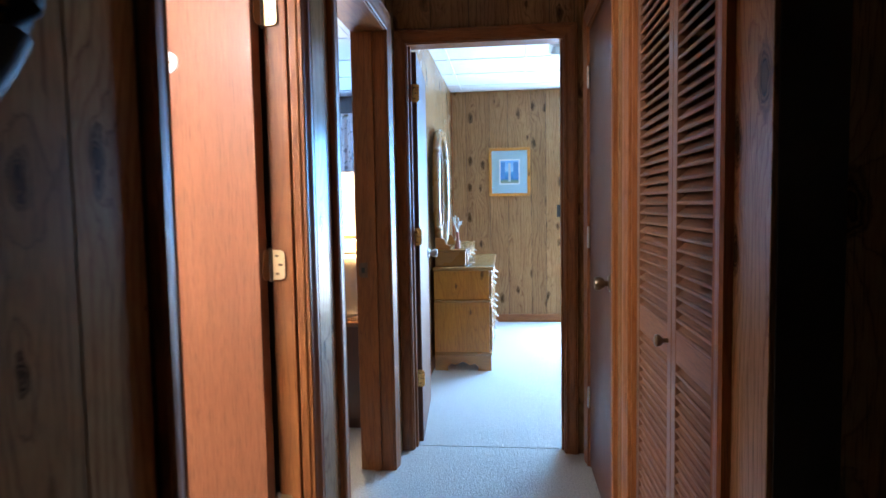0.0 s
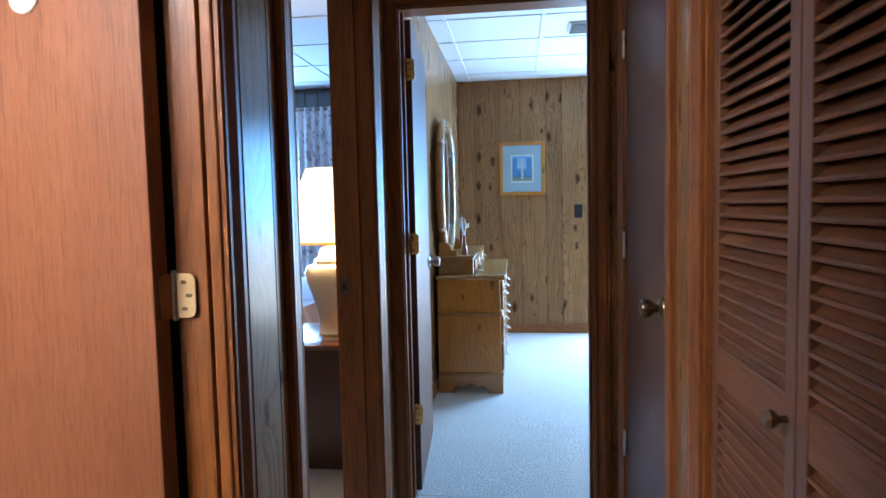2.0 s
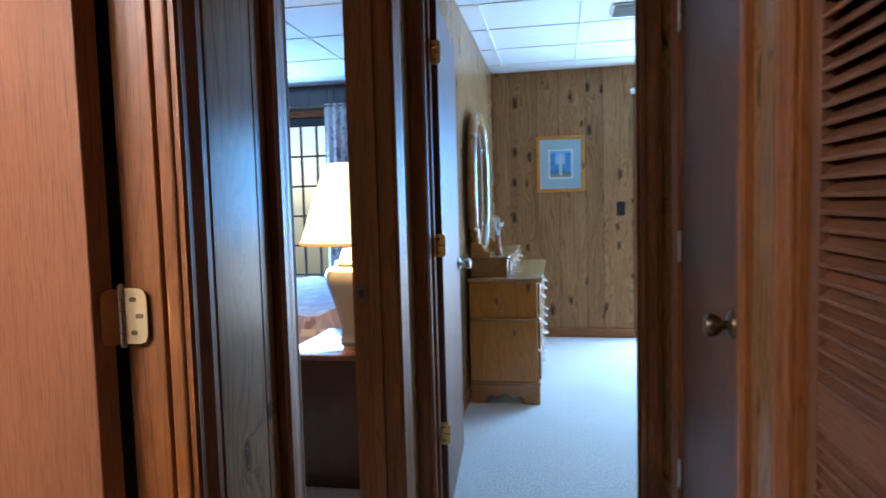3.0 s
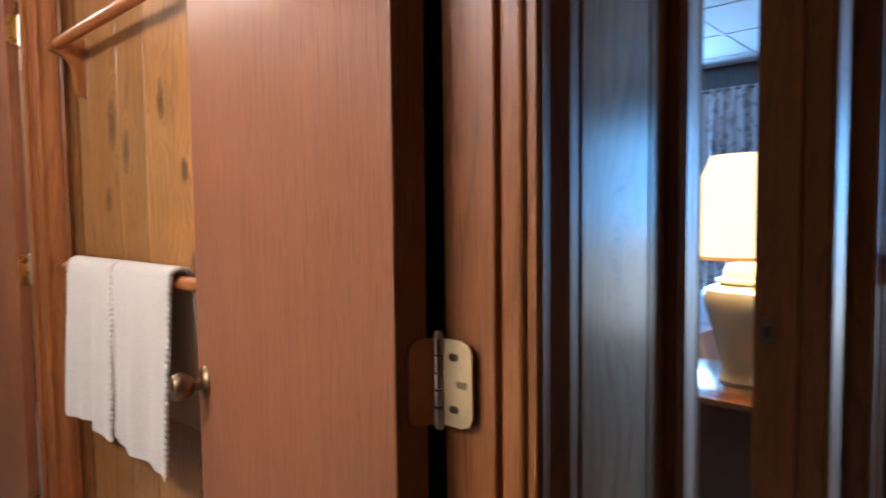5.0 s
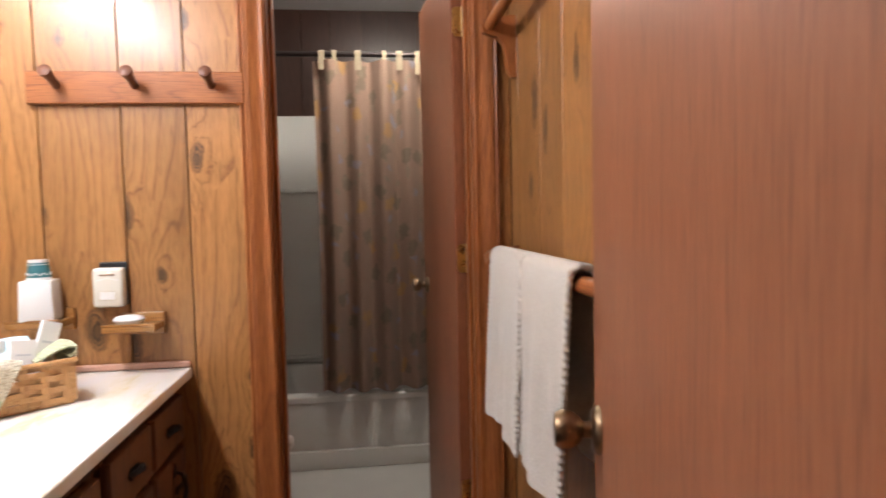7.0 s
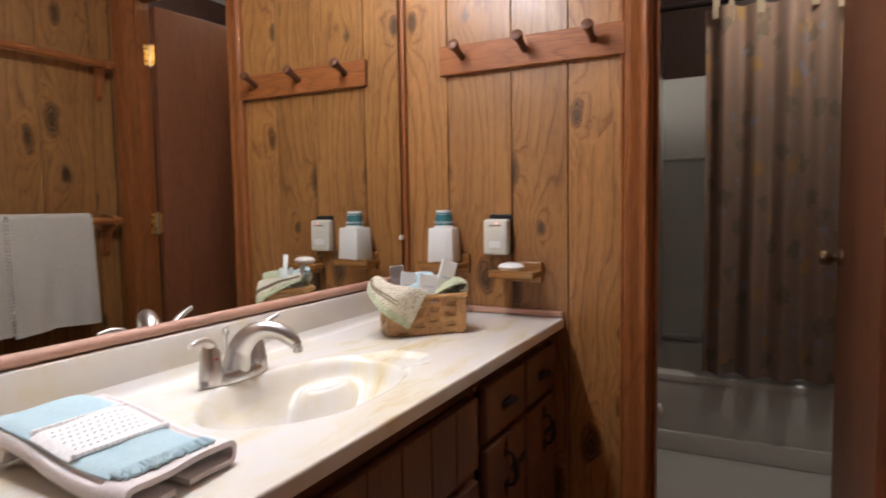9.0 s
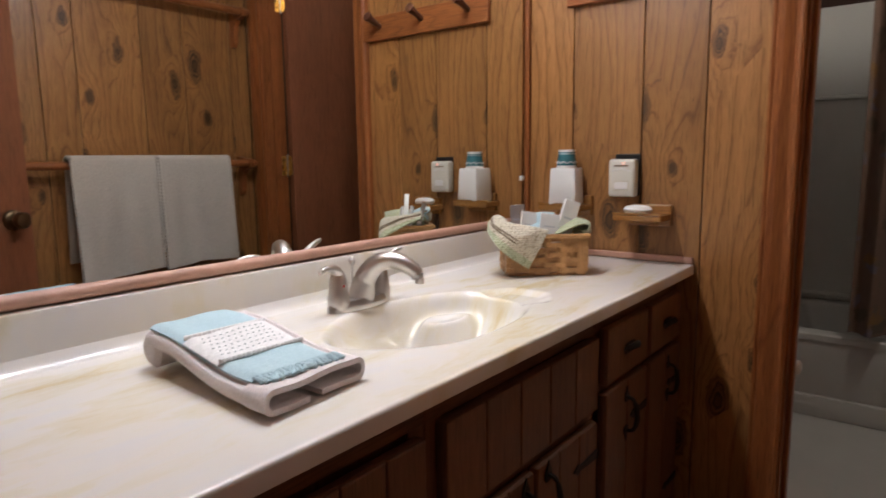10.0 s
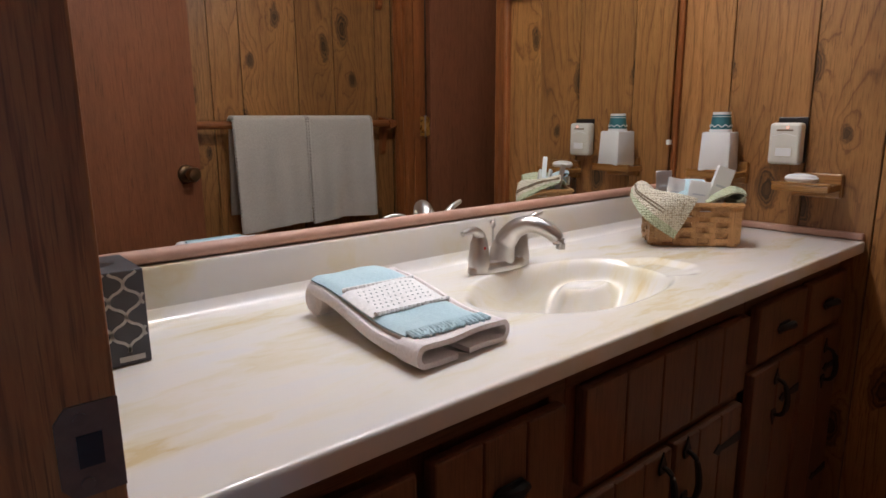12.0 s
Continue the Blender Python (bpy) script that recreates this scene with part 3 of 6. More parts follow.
def knob(parent, p, turn, material, out=0.058):
    """Round door knob on a rose, pointing along -y before the turn."""
    ob = part("door_knob", lathe([(0.011, 0.0), (0.011, -0.022), (0.019, -0.028), (0.026, -0.040), (0.0265, -0.052), (0.022, -0.060), (0.012, -0.0615)], 24, axis="Y"), material, parent, soft=True)
    ob.matrix_local = pose(*p, 0, 0, turn)
    part("rose", lathe([(0.033, 0.0), (0.032, -0.005), (0.026, -0.010), (0.013, -0.012)], 28, axis="Y"), material, ob, soft=True)
    return ob


def slab_door(name, label, at, turn, width, material, knob_z=0.95, height=2.015, thick=0.035, knob_sides=(1, -1), metal="old_brass"):
    """Flush door: hinge edge at the origin, leaf along -x, thickness towards +y."""
    d = thing(name, label, "door", at, turn, kind="structure")
    part("slab", box(-width, 0, 0, thick, 0.012, height, 0.0025), material, d)
    for s in knob_sides:
        knob(d, (-width + 0.062, 0 if s > 0 else thick, knob_z), 0 if s > 0 else 180, M[metal])
    part("latch_plate", box(-width - 0.0012, -width + 0.001, thick / 2 - 0.0125, thick / 2 + 0.0125, knob_z - 0.028, knob_z + 0.028), M["brass"], d)
    return d


bath_door = slab_door("door_bath", "open flush mahogany bathroom door with brass knob", (-0.571, 1.678, 0), -14.4, 0.80, M["door"], 0.928)
# door leaf takes the darker brass, as if shaded; jamb leaf the bright one
for z in (0.416, 1.09, 1.757):
    hinge(bath_door, (0.002, 0.0455, z), 14.4, -104.4, M["satin_brass"], h=0.080, w=0.033, wj=0.040, door_leaf=M["shaded_leaf"])
plate = part("oval_plaque", lathe([(0.034, 0.0), (0.034, -0.003), (0.031, -0.005)], 32, axis="Y"), M["white"], bath_door, "small white oval ceramic plaque with two screws")
plate.matrix_local = pose(-0.273, 0, 1.638) @ Matrix.Diagonal((1.1, 1, 0.86, 1))
bm = bmesh.new()
for dx in (-0.024, 0.024):
    lathe([(0.003, -0.005), (0.003, -0.0065)], 10, bm, (dx, 0), "Y")
box(-0.018, 0.018, -0.0058, -0.004, -0.002, 0.002, 0, bm)
part("screws", bm, M["old_brass"], plate)
bedroom_door = slab_door("door_bedroom", "open flush wooden bedroom door standing along the wall", (-0.409, 3.27, 0), -86.0, 0.735, M["door_dark"], 0.95, metal="nickel")
for z in (0.35, 1.085, 1.81):
    hinge(bedroom_door, (0.006, 0.002, z), 86.0, 8.0, M["brass"])
hall_door = slab_door("door_hall_closet", "closed dark flush hall door with brass knob", (X_RIGHT + 0.036, 3.026, 0), 90.0, 0.647, M["door_dark"], 0.945, knob_sides=(-1,))
for z in (0.335, 1.085, 1.81):
    hinge(hall_door, (0.004, 0.041, z), 0.0, 180.0, M["brass"], w=0.02, wj=0.012)
tub_door = slab_door("door_tub_room", "open dark flush door of the tub room", (X_PEG - T - 0.008, 1.834, 0), 4.5, 0.57, M["door"], 0.95)
for z in (0.335, 1.085, 1.81):
    hinge(tub_door, (0.006, 0.037, z), -4.5, -85.5, M["brass"])


def strike(y, x, z, facing, label):
    ob = thing("strike_plate", label, "strike plate", (x, y, z), 0 if facing > 0 else 180)
    bm = extrude_outline([(-0.02, -0.034), (0.012, -0.034), (0.02, -0.024), (0.02, 0.024), (0.012, 0.034), (-0.02, 0.034)], 0.0018, "XZ")
    part("plate", bm, M["bronze"], ob)
    # no hole is cut: a black patch gives the shade inside it
    part("latch_hole", box(-0.008, 0.008, 0.0016, 0.0024, -0.012, 0.012), M["black"], ob)
    for dz in (-0.024, 0.024):
        part("screw", lathe([(0.0045, 0.001), (0.0045, 0.003)], 10, None, (0.004, dz), "Y"), M["bronze"], ob)
    return ob


strike(1.075, -0.598, 0.890, 1, "dark aged strike plate on the bathroom door jamb")
strike(2.93, -0.592, 0.95, -1, "dark aged strike plate on the guest room door jamb")

# ---- louvered closet doors ----


def louver_door(y0, y1, with_knob):
    ob = thing("louvered_closet_door", "brown louvered wooden bifold closet door panel", "closet door", (X_RIGHT + 0.012, y0, 0), 0, "louvered closet door panels", "structure")
    w, d, st = y1 - y0, 0.028, 0.036
    for a in (0.0, w - st):
        part("stile", box(0, d, a, a + st, 0.02, 2.01, 0.002), M["louver_v"], ob)
    for z0, z1 in ((0.02, 0.13), (0.862, 0.934), (1.94, 2.01)):
        part("rail", box(0.001, d - 0.001, st, w - st, z0, z1, 0.002), M["louver"], ob)
    h, s = 0.0165, 0.66
    bm = bmesh.new()
    # slat slopes down towards the hall, rounded front lip
    prof = [(0.0005, -h * s + 0.001), (0.0015, -h * s - 0.0025), (0.0045, -h * s - 0.0035), (d, h * s - 0.0025), (d, h * s + 0.004), (0.006, -h * s + 0.0055), (0.002, -h * s + 0.0045)]
    lo = [bm.verts.new((a, st - 0.001, b)) for a, b in prof]
    hi = [bm.verts.new((a, w - st + 0.001, b)) for a, b in prof]
    for i in range(len(prof)):
        bm.faces.new((lo[i], hi[i], hi[(i + 1) % len(prof)], lo[(i + 1) % len(prof)]))
    bm.faces.new(lo), bm.faces.new(hi[::-1])
    bmesh.ops.recalc_face_normals(bm, faces=bm.faces)
    me = mesh_of("slat", bm, M["louver"])
    for za, zb in ((0.13, 0.862), (0.934, 1.94)):
        n = round((zb - za) / 0.0272)
        for i in range(n):
            sl = new("slat", me)
            sl.parent = ob
            sl.location = (0, 0, za + (i + 0.5) * (zb - za) / n)
    if with_knob:
        k = part("knob", lathe([(0.006, 0.0), (0.006, -0.012), (0.014, -0.020), (0.016, -0.028), (0.010, -0.033)], 18, axis="X"), M["old_brass"], ob, "small round brass knob", True)
        k.location = (0, 0.028, 0.902)
    return ob


louver_door(1.637, 2.036, True)
louver_door(1.285, 1.633, False)

# ---- hall wall, oval louvered piece ----
oval = thing("oval_wall_hanging", "dark oval frame with tan slats on the panelled wall", "wall hanging", (X_LEFT + 0.002, 0.565, 1.63))
ring = bmesh.new()
pts = [(0.014, 0.235 * math.cos(a), 0.33 * math.sin(a)) for a in [2 * math.pi * i / 48 for i in range(49)]]
tube(pts, 0.019, 10, ring)
part("frame", ring, M["iron"], oval, "dark rounded oval frame", True)
part("backing", lathe([(0.225, 0.001), (0.225, 0.004)], 40, axis="X"), M["black"], oval).matrix_local = Matrix.Diagonal((1, 1, 1.39, 1))
for i in range(27):
    z = -0.30 + i * 0.023
    w = 0.222 * math.sqrt(max(0.0, 1 - (z / 0.318) ** 2))
    if w > 0.03:
        part("slat", box(0.004, 0.011, -w, w, z - 0.008, z + 0.008, 0.003), M["pine_y"], oval)
part("latch", box(0.026, 0.038, 0.215, 0.245, -0.105, -0.09, 0.003), M["nickel"], oval, "small shiny metal clip")

# ---- baseboards and trim ----


def baseboard(name, x0, x1, y0, y1, along, h=0.085):
    tagged(part(name, box(x0, x1, y0, y1, 0, h, 0.004), M["trim_x" if along == "X" else "trim_y"]), "stained wooden baseboard", "baseboard", kind="structure")


baseboard("baseboard_far", -0.50, 0.735, Y_FAR - 0.014, Y_FAR - 0.001, "X")
baseboard("baseboard_bedroom_left", -0.509, -0.496, Y_DOOR + T + 0.02, Y_FAR - 0.015, "Y")
baseboard("baseboard_hall_left", X_LEFT + 0.001, X_LEFT + 0.013, 1.802, 2.014, "Y")
baseboard("baseboard_bath_west", X_PEG + 0.001, X_PEG + 0.012, 1.065, 1.228, "Y")
tagged(part("corner_moulding", box(X_PEG + 0.001, X_PEG + 0.020, Y_MIRROR + 0.001, Y_MIRROR + 0.020, 0.92, TOP, 0.007), M["trim"]), "stained corner moulding beside the mirror", "trim", kind="structure")
tagged(part("corner_moulding", box(-0.509, -0.490, Y_FAR - 0.020, Y_FAR - 0.001, 0.09, TOP, 0.007), M["trim"]), "stained corner moulding in the bedroom", "trim", kind="structure")

# ---- bathroom: vanity ----


def smoothstep(e0, e1, x):
    t = min(1.0, max(0.0, (x - e0) / (e1 - e0)))
    return t * t * (3 - 2 * t)


Z_TOP, Y_FRONT, X_NEAR = 0.81, 1.06, X_LEFT - TL - 0.012


def countertop():
    """Cultured marble top with the basin moulded in, scalloped at one end."""
    x0, x1, y0, y1 = X_PEG + 0.002, X_NEAR, Y_MIRROR + 0.004, Y_FRONT
    nx, ny = 420, 150
    cx, cy, a, b = -1.455, 0.825, 0.222, 0.150

    def z_at(x, y):
        u, v = (x - cx) / a, (y - cy) / b
        th = math.atan2(v, u)
        r = math.hypot(u, v) / (1 + 0.035 * math.cos(2 * th) + 0.02 * math.cos(5 * th + 0.6))
        z = 0.0
        if r < 1.12:
            e = min(1.0, max(0.0, (1.07 - r) / 0.20))
            z -= (e * e * (3 - 2 * e)) * 0.030
            if r < 1:
                z -= 0.100 * (1 - r ** 2.6) ** 1.25
        # raised ledge on the far side of the bowl
        q = math.hypot((x - (cx - 0.12)) / 0.105, (y - (cy - 0.062)) / 0.060)
        if q < 1 and r < 1.0:
            w = smoothstep(1.0, 0.50, q) * smoothstep(1.0, 0.82, r)
            z = z * (1 - w) + w * (-0.034 - 0.010 * (1 - q))
        # shallow shell at the end of the basin
        du, dv = (x - (cx - 0.235)) / 0.080, (y - (cy + 0.035)) / 0.090
        q = math.hypot(du, dv) * (1 + 0.05 * math.cos(6 * math.atan2(dv, du)))
        if q < 1:
            z = min(z, -0.009 * smoothstep(1.0, 0.6, q))
        # rolled front edge and cove at the back
        f = y1 - y
        if f < 0.006:
            z -= 0.006 - math.sqrt(max(0.0, 0.006 ** 2 - (0.006 - f) ** 2))
        g = y - y0 - 0.020
        if g < 0.022:
            z += 0.022 - math.sqrt(max(0.0, 0.022 ** 2 - (0.022 - max(g, 0.0)) ** 2))
        return z
    bm = bmesh.new()
    ys = [y0 + (y1 - y0) * j / ny for j in range(ny)] + [y1 - 0.0025, y1 - 0.001, y1]
    rows = [[bm.verts.new((x0 + (x1 - x0) * i / nx, y, Z_TOP + z_at(x0 + (x1 - x0) * i / nx, y))) for y in ys] for i in range(nx + 1)]
    for r in rows:
        r.append(bm.verts.new((r[0].co.x, y1, Z_TOP - 0.027)))
        r.append(bm.verts.new((r[0].co.x, y1 - 0.03, Z_TOP - 0.027)))
    for p, q in zip(rows, rows[1:]):
        for j in range(len(p) - 1):
            bm.faces.new((p[j], q[j], q[j + 1], p[j + 1]))
    bmesh.ops.recalc_face_normals(bm, faces=bm.faces)
    ob = part("countertop", bm, M["marble"], None, "", True)
    smooth(ob.data, 60)
    tagged(ob, "glossy cream marbled vanity top with moulded oval basin", "countertop")
    part("backsplash", box(x0, x1, Y_MIRROR + 0.001, Y_MIRROR + 0.022, Z_TOP, Z_TOP + 0.088, 0.006), M["marble"], ob, soft=True)
    part("drain", lathe([(0.020, Z_TOP - 0.1275), (0.020, Z_TOP - 0.124), (0.012, Z_TOP - 0.123)], 20, centre=(cx + 0.01, cy)), M["nickel"], ob, "chrome drain", True)
    return ob


countertop()
tagged(part("splash_strip", box(X_PEG + 0.001, X_PEG + 0.013, 0.60, Y_FRONT - 0.002, Z_TOP + 0.002, Z_TOP + 0.020, 0.004), M["rubber"]), "pink-brown trim strip along the counter's end", "trim", kind="structure")
mirror = thing("wall_mirror", "wide frameless vanity mirror with a pink-brown lower trim", "mirror", (0, 0, 0))
part("glass", box(-2.272, X_NEAR, Y_MIRROR + 0.002, Y_MIRROR + 0.007, 0.922, 2.0), M["mirror"], mirror)
part("lower_trim", tube([(-2.285, Y_MIRROR + 0.008, 0.911), (X_NEAR, Y_MIRROR + 0.008, 0.911)], 0.0115, 12), M["rubber"], mirror, "rounded pink-brown trim", True)
part("mirror_clip", box(-2.276, -2.262, Y_MIRROR + 0.007, Y_MIRROR + 0.013, 1.035, 1.050, 0.002), M["white"], mirror, "clear plastic clip")

IRON_LABEL = "black wrought-iron pull"


def iron_pull(parent, x, y, z, h=0.10):
    ob = part("pull", tube(curve([(0, 0.004, h * 0.42), (0, 0.020, h * 0.34), (0.001, 0.028, h * 0.1), (0, 0.028, -h * 0.15), (0, 0.020, -h * 0.36), (0, 0.004, -h * 0.42)], 4), taper([0.004, 0.005, 0.0065, 0.0065, 0.005, 0.004], 4), 8), M["iron"], parent, IRON_LABEL, True)
    ob.location = (x, y, z)
    for s in (1, -1):
        out = [(-0.009, h * 0.30), (0.009, h * 0.30), (0.012, h * 0.42), (0.006, h * 0.52), (0, h * 0.66), (-0.006, h * 0.52), (-0.012, h * 0.42)]
        part("spade_plate", extrude_outline([(a, s * b) for a, b in out], 0.003, "XZ", 0.0015), M["iron"], ob)
    return ob


def strap_hinge(parent, x, y, z, length, direction):
    d = direction
    out = [(0, -0.010), (d * length * 0.75, -0.005), (d * length * 0.82, -0.012), (d * length, 0), (d * length * 0.82, 0.012), (d * length * 0.75, 0.005), (0, 0.010)]
    ob = part("strap_hinge", extrude_outline(out, 0.003, "XZ", 0.001), M["iron"], parent, "black wrought-iron strap hinge")
    ob.location = (x, y, z)
    return ob


def cup_pull(parent, x, y, z):
    bm = tube([(-0.026, 0.003, 0), (-0.018, 0.014, 0.006), (0, 0.019, 0.008), (0.018, 0.014, 0.006), (0.026, 0.003, 0)], [0.006, 0.007, 0.009, 0.007, 0.006], 8)
    ob = part("pull", bm, M["iron"], parent, IRON_LABEL, True)
    ob.location = (x, y, z)
    part("spade_plate", extrude_outline([(-0.034, 0), (-0.022, 0.012), (0.022, 0.012), (0.034, 0), (0.022, -0.012), (-0.022, -0.012)], 0.003, "XZ", 0.001), M["iron"], ob)


def board_front(parent, name, x0, x1, z0, z1, n, y=None, t=0.020):
    """Door or drawer front of upright boards with V-grooves between them."""
    y = Y_FRONT - 0.045 if y is None else y
    ob = part(name, box(x0, x1, y, y + t - 0.004, z0, z1, 0.003), M["cabinet"], parent)
    w = (x1 - x0) / n
    for i in range(n):
        part("board", box(x0 + i * w + 0.0012, x0 + (i + 1) * w - 0.0012, y + 0.002, y + t, z0 + 0.001, z1 - 0.001, 0.003), M["cabinet"], ob)
    return ob


def vanity_unit(x0, x1, label, body_top=Z_TOP - 0.036):
    ob = thing("vanity_cabinet", label, "cabinet", (0, 0, 0), 0, "vanity base cabinets")
    y0, y1 = Y_MIRROR + 0.006, Y_FRONT - 0.047
    part("body", box(x0, x1, y0, y1 - 0.02, 0.09, body_top), M["cabinet"], ob)
    part("toe_kick", box(x0, x1, y0, y1 - 0.08, 0.006, 0.09), M["cabinet_x"], ob)
    part("face_rail", box(x0, x1, y1 - 0.02, y1, Z_TOP - 0.078, Z_TOP - 0.036, 0.001), M["cabinet_x"], ob)
    part("face_rail", box(x0, x1, y1 - 0.02, y1, 0.09, 0.13, 0.001), M["cabinet_x"], ob)
    for a in (x0, x1 - 0.035):
        part("face_stile", box(a, a + 0.035, y1 - 0.02, y1 - 0.0005, 0.13, Z_TOP - 0.078, 0.001), M["cabinet"], ob)
    return ob


FY = Y_FRONT - 0.025
unit = vanity_unit(X_PEG + 0.003, -1.766, "dark brown vanity cabinet with two drawers and iron pulls")
for x0, x1 in ((-2.292, -2.055), (-2.035, -1.79)):
    part("face_mullion", box(x1 - 0.002, x1 + 0.022, Y_FRONT - 0.067, Y_FRONT - 0.0475, 0.13, 0.732), M["cabinet"], unit)
    d = board_front(unit, "drawer_front", x0, x1, 0.612, 0.738, 1)
    cup_pull(d, (x0 + x1) / 2, FY, 0.672)
    d = board_front(unit, "cabinet_door", x0, x1, 0.115, 0.592, 2)
    iron_pull(d, x0 + 0.105 if x0 < -2.2 else x0 + 0.135, FY, 0.515)
    for z in (0.50, 0.20):
        strap_hinge(d, x0 + 0.004, FY, z, 0.105, 1)
part("face_rail", box(-2.292, -1.79, Y_FRONT - 0.067, Y_FRONT - 0.047, 0.59, 0.615), M["cabinet_x"], unit)
unit = vanity_unit(-1.764, -1.202, "dark brown vanity cabinet under the basin with two boarded doors", 0.62)
board_front(unit, "false_front", -1.745, -1.222, 0.575, 0.732, 5)
part("face_rail", box(-1.745, -1.222, Y_FRONT - 0.067, Y_FRONT - 0.047, 0.54, 0.58), M["cabinet_x"], unit)
for x0, x1, xp, s in ((-1.745, -1.490, -1.525, 1), (-1.478, -1.222, -1.443, -1)):
    d = board_front(unit, "cabinet_door", x0, x1, 0.115, 0.548, 3)
    iron_pull(d, xp, FY, 0.478, 0.115)
    for z in (0.48, 0.20):
        strap_hinge(d, x0 + 0.004 if s > 0 else x1 - 0.004, FY, z, 0.11, s)
unit = vanity_unit(-1.200, X_NEAR, "dark brown vanity cabinet with boarded doors beside the doorway")
for x0, x1 in ((-1.178, -0.938), (-0.915, -0.665)):
    d = board_front(unit, "cabinet_door", x0, x1, 0.115, 0.725, 3)
    cup_pull(d, x0 + 0.115, FY, 0.640)
    strap_hinge(d, x1 - 0.004, FY, 0.60, 0.11, -1)

# vanity light above the mirror
bar = thing("vanity_light", "white vanity light box with three lit diffusers facing down", "wall lamp", (0, 0, 0))
part("housing", box(-1.98, -0.96, Y_MIRROR + 0.001, Y_MIRROR + 0.20, 2.11, 2.20, 0.006), M["white"], bar)
for k in range(3):
    x = -1.80 + 0.33 * k
    for y in (0.60, 0.68):
        part("diffuser", box(x - 0.13, x + 0.13, y - 0.012, y + 0.012, 2.085, 2.1095, 0.004), M["bulb"], bar, "lit frosted tube")

# faucet
fa = thing("faucet", "brushed nickel two-handle basin faucet with arched spout", "faucet", (-1.432, 0.652, Z_TOP + 0.001))
bm = lathe([(0.030, 0.0), (0.030, 0.010), (0.026, 0.020)], 24)
for v in bm.verts:
    v.co.x = v.co.x * 2.85
part("base", bm, M["nickel"], fa, soft=True)
part("spout", tube(curve([(-0.004, 0.0, 0.012), (-0.008, 0.006, 0.05), (-0.016, 0.024, 0.080), (-0.028, 0.050, 0.094), (-0.042, 0.078, 0.090), (-0.055, 0.100, 0.074), (-0.060, 0.108, 0.058)]), taper([0.029, 0.024, 0.020, 0.018, 0.0165, 0.0150, 0.0120]), 18), M["nickel"], fa, soft=True)
part("aerator", lathe([(0.0095, 0.048), (0.0095, 0.060)], 16, centre=(-0.061, 0.109)), M["nickel"], fa, soft=True)
part("lift_rod", lathe([(0.0025, 0.02), (0.0025, 0.082), (0.006, 0.086), (0.007, 0.094), (0.003, 0.099)], 14, centre=(0.002, -0.018)), M["nickel"], fa, soft=True)
for s in (1, -1):
    h = part("handle", lathe([(0.0225, 0.004), (0.0225, 0.028), (0.0205, 0.034), (0.018, 0.060), (0.012, 0.078), (0.004, 0.084)], 22, centre=(s * 0.058, 0)), M["nickel"], fa, soft=True)
    part("lever", tube(curve([(s * 0.056, 0, 0.064), (s * 0.064, 0.004, 0.080), (s * 0.086, 0.008, 0.089 if s > 0 else 0.096), (s * 0.114, 0.012, 0.086 if s > 0 else 0.106)]), taper([0.013, 0.010, 0.007, 0.0052]), 12), M["nickel"], h, soft=True)
part("hot_mark", lathe([(0.003, 0.0176), (0.003, 0.0190)], 10, centre=(0.060, 0.052), axis="Y"), plain("red_dot", (0.5, 0.03, 0.02), 0.4), fa, "small red dot")


# ---- cloth ----


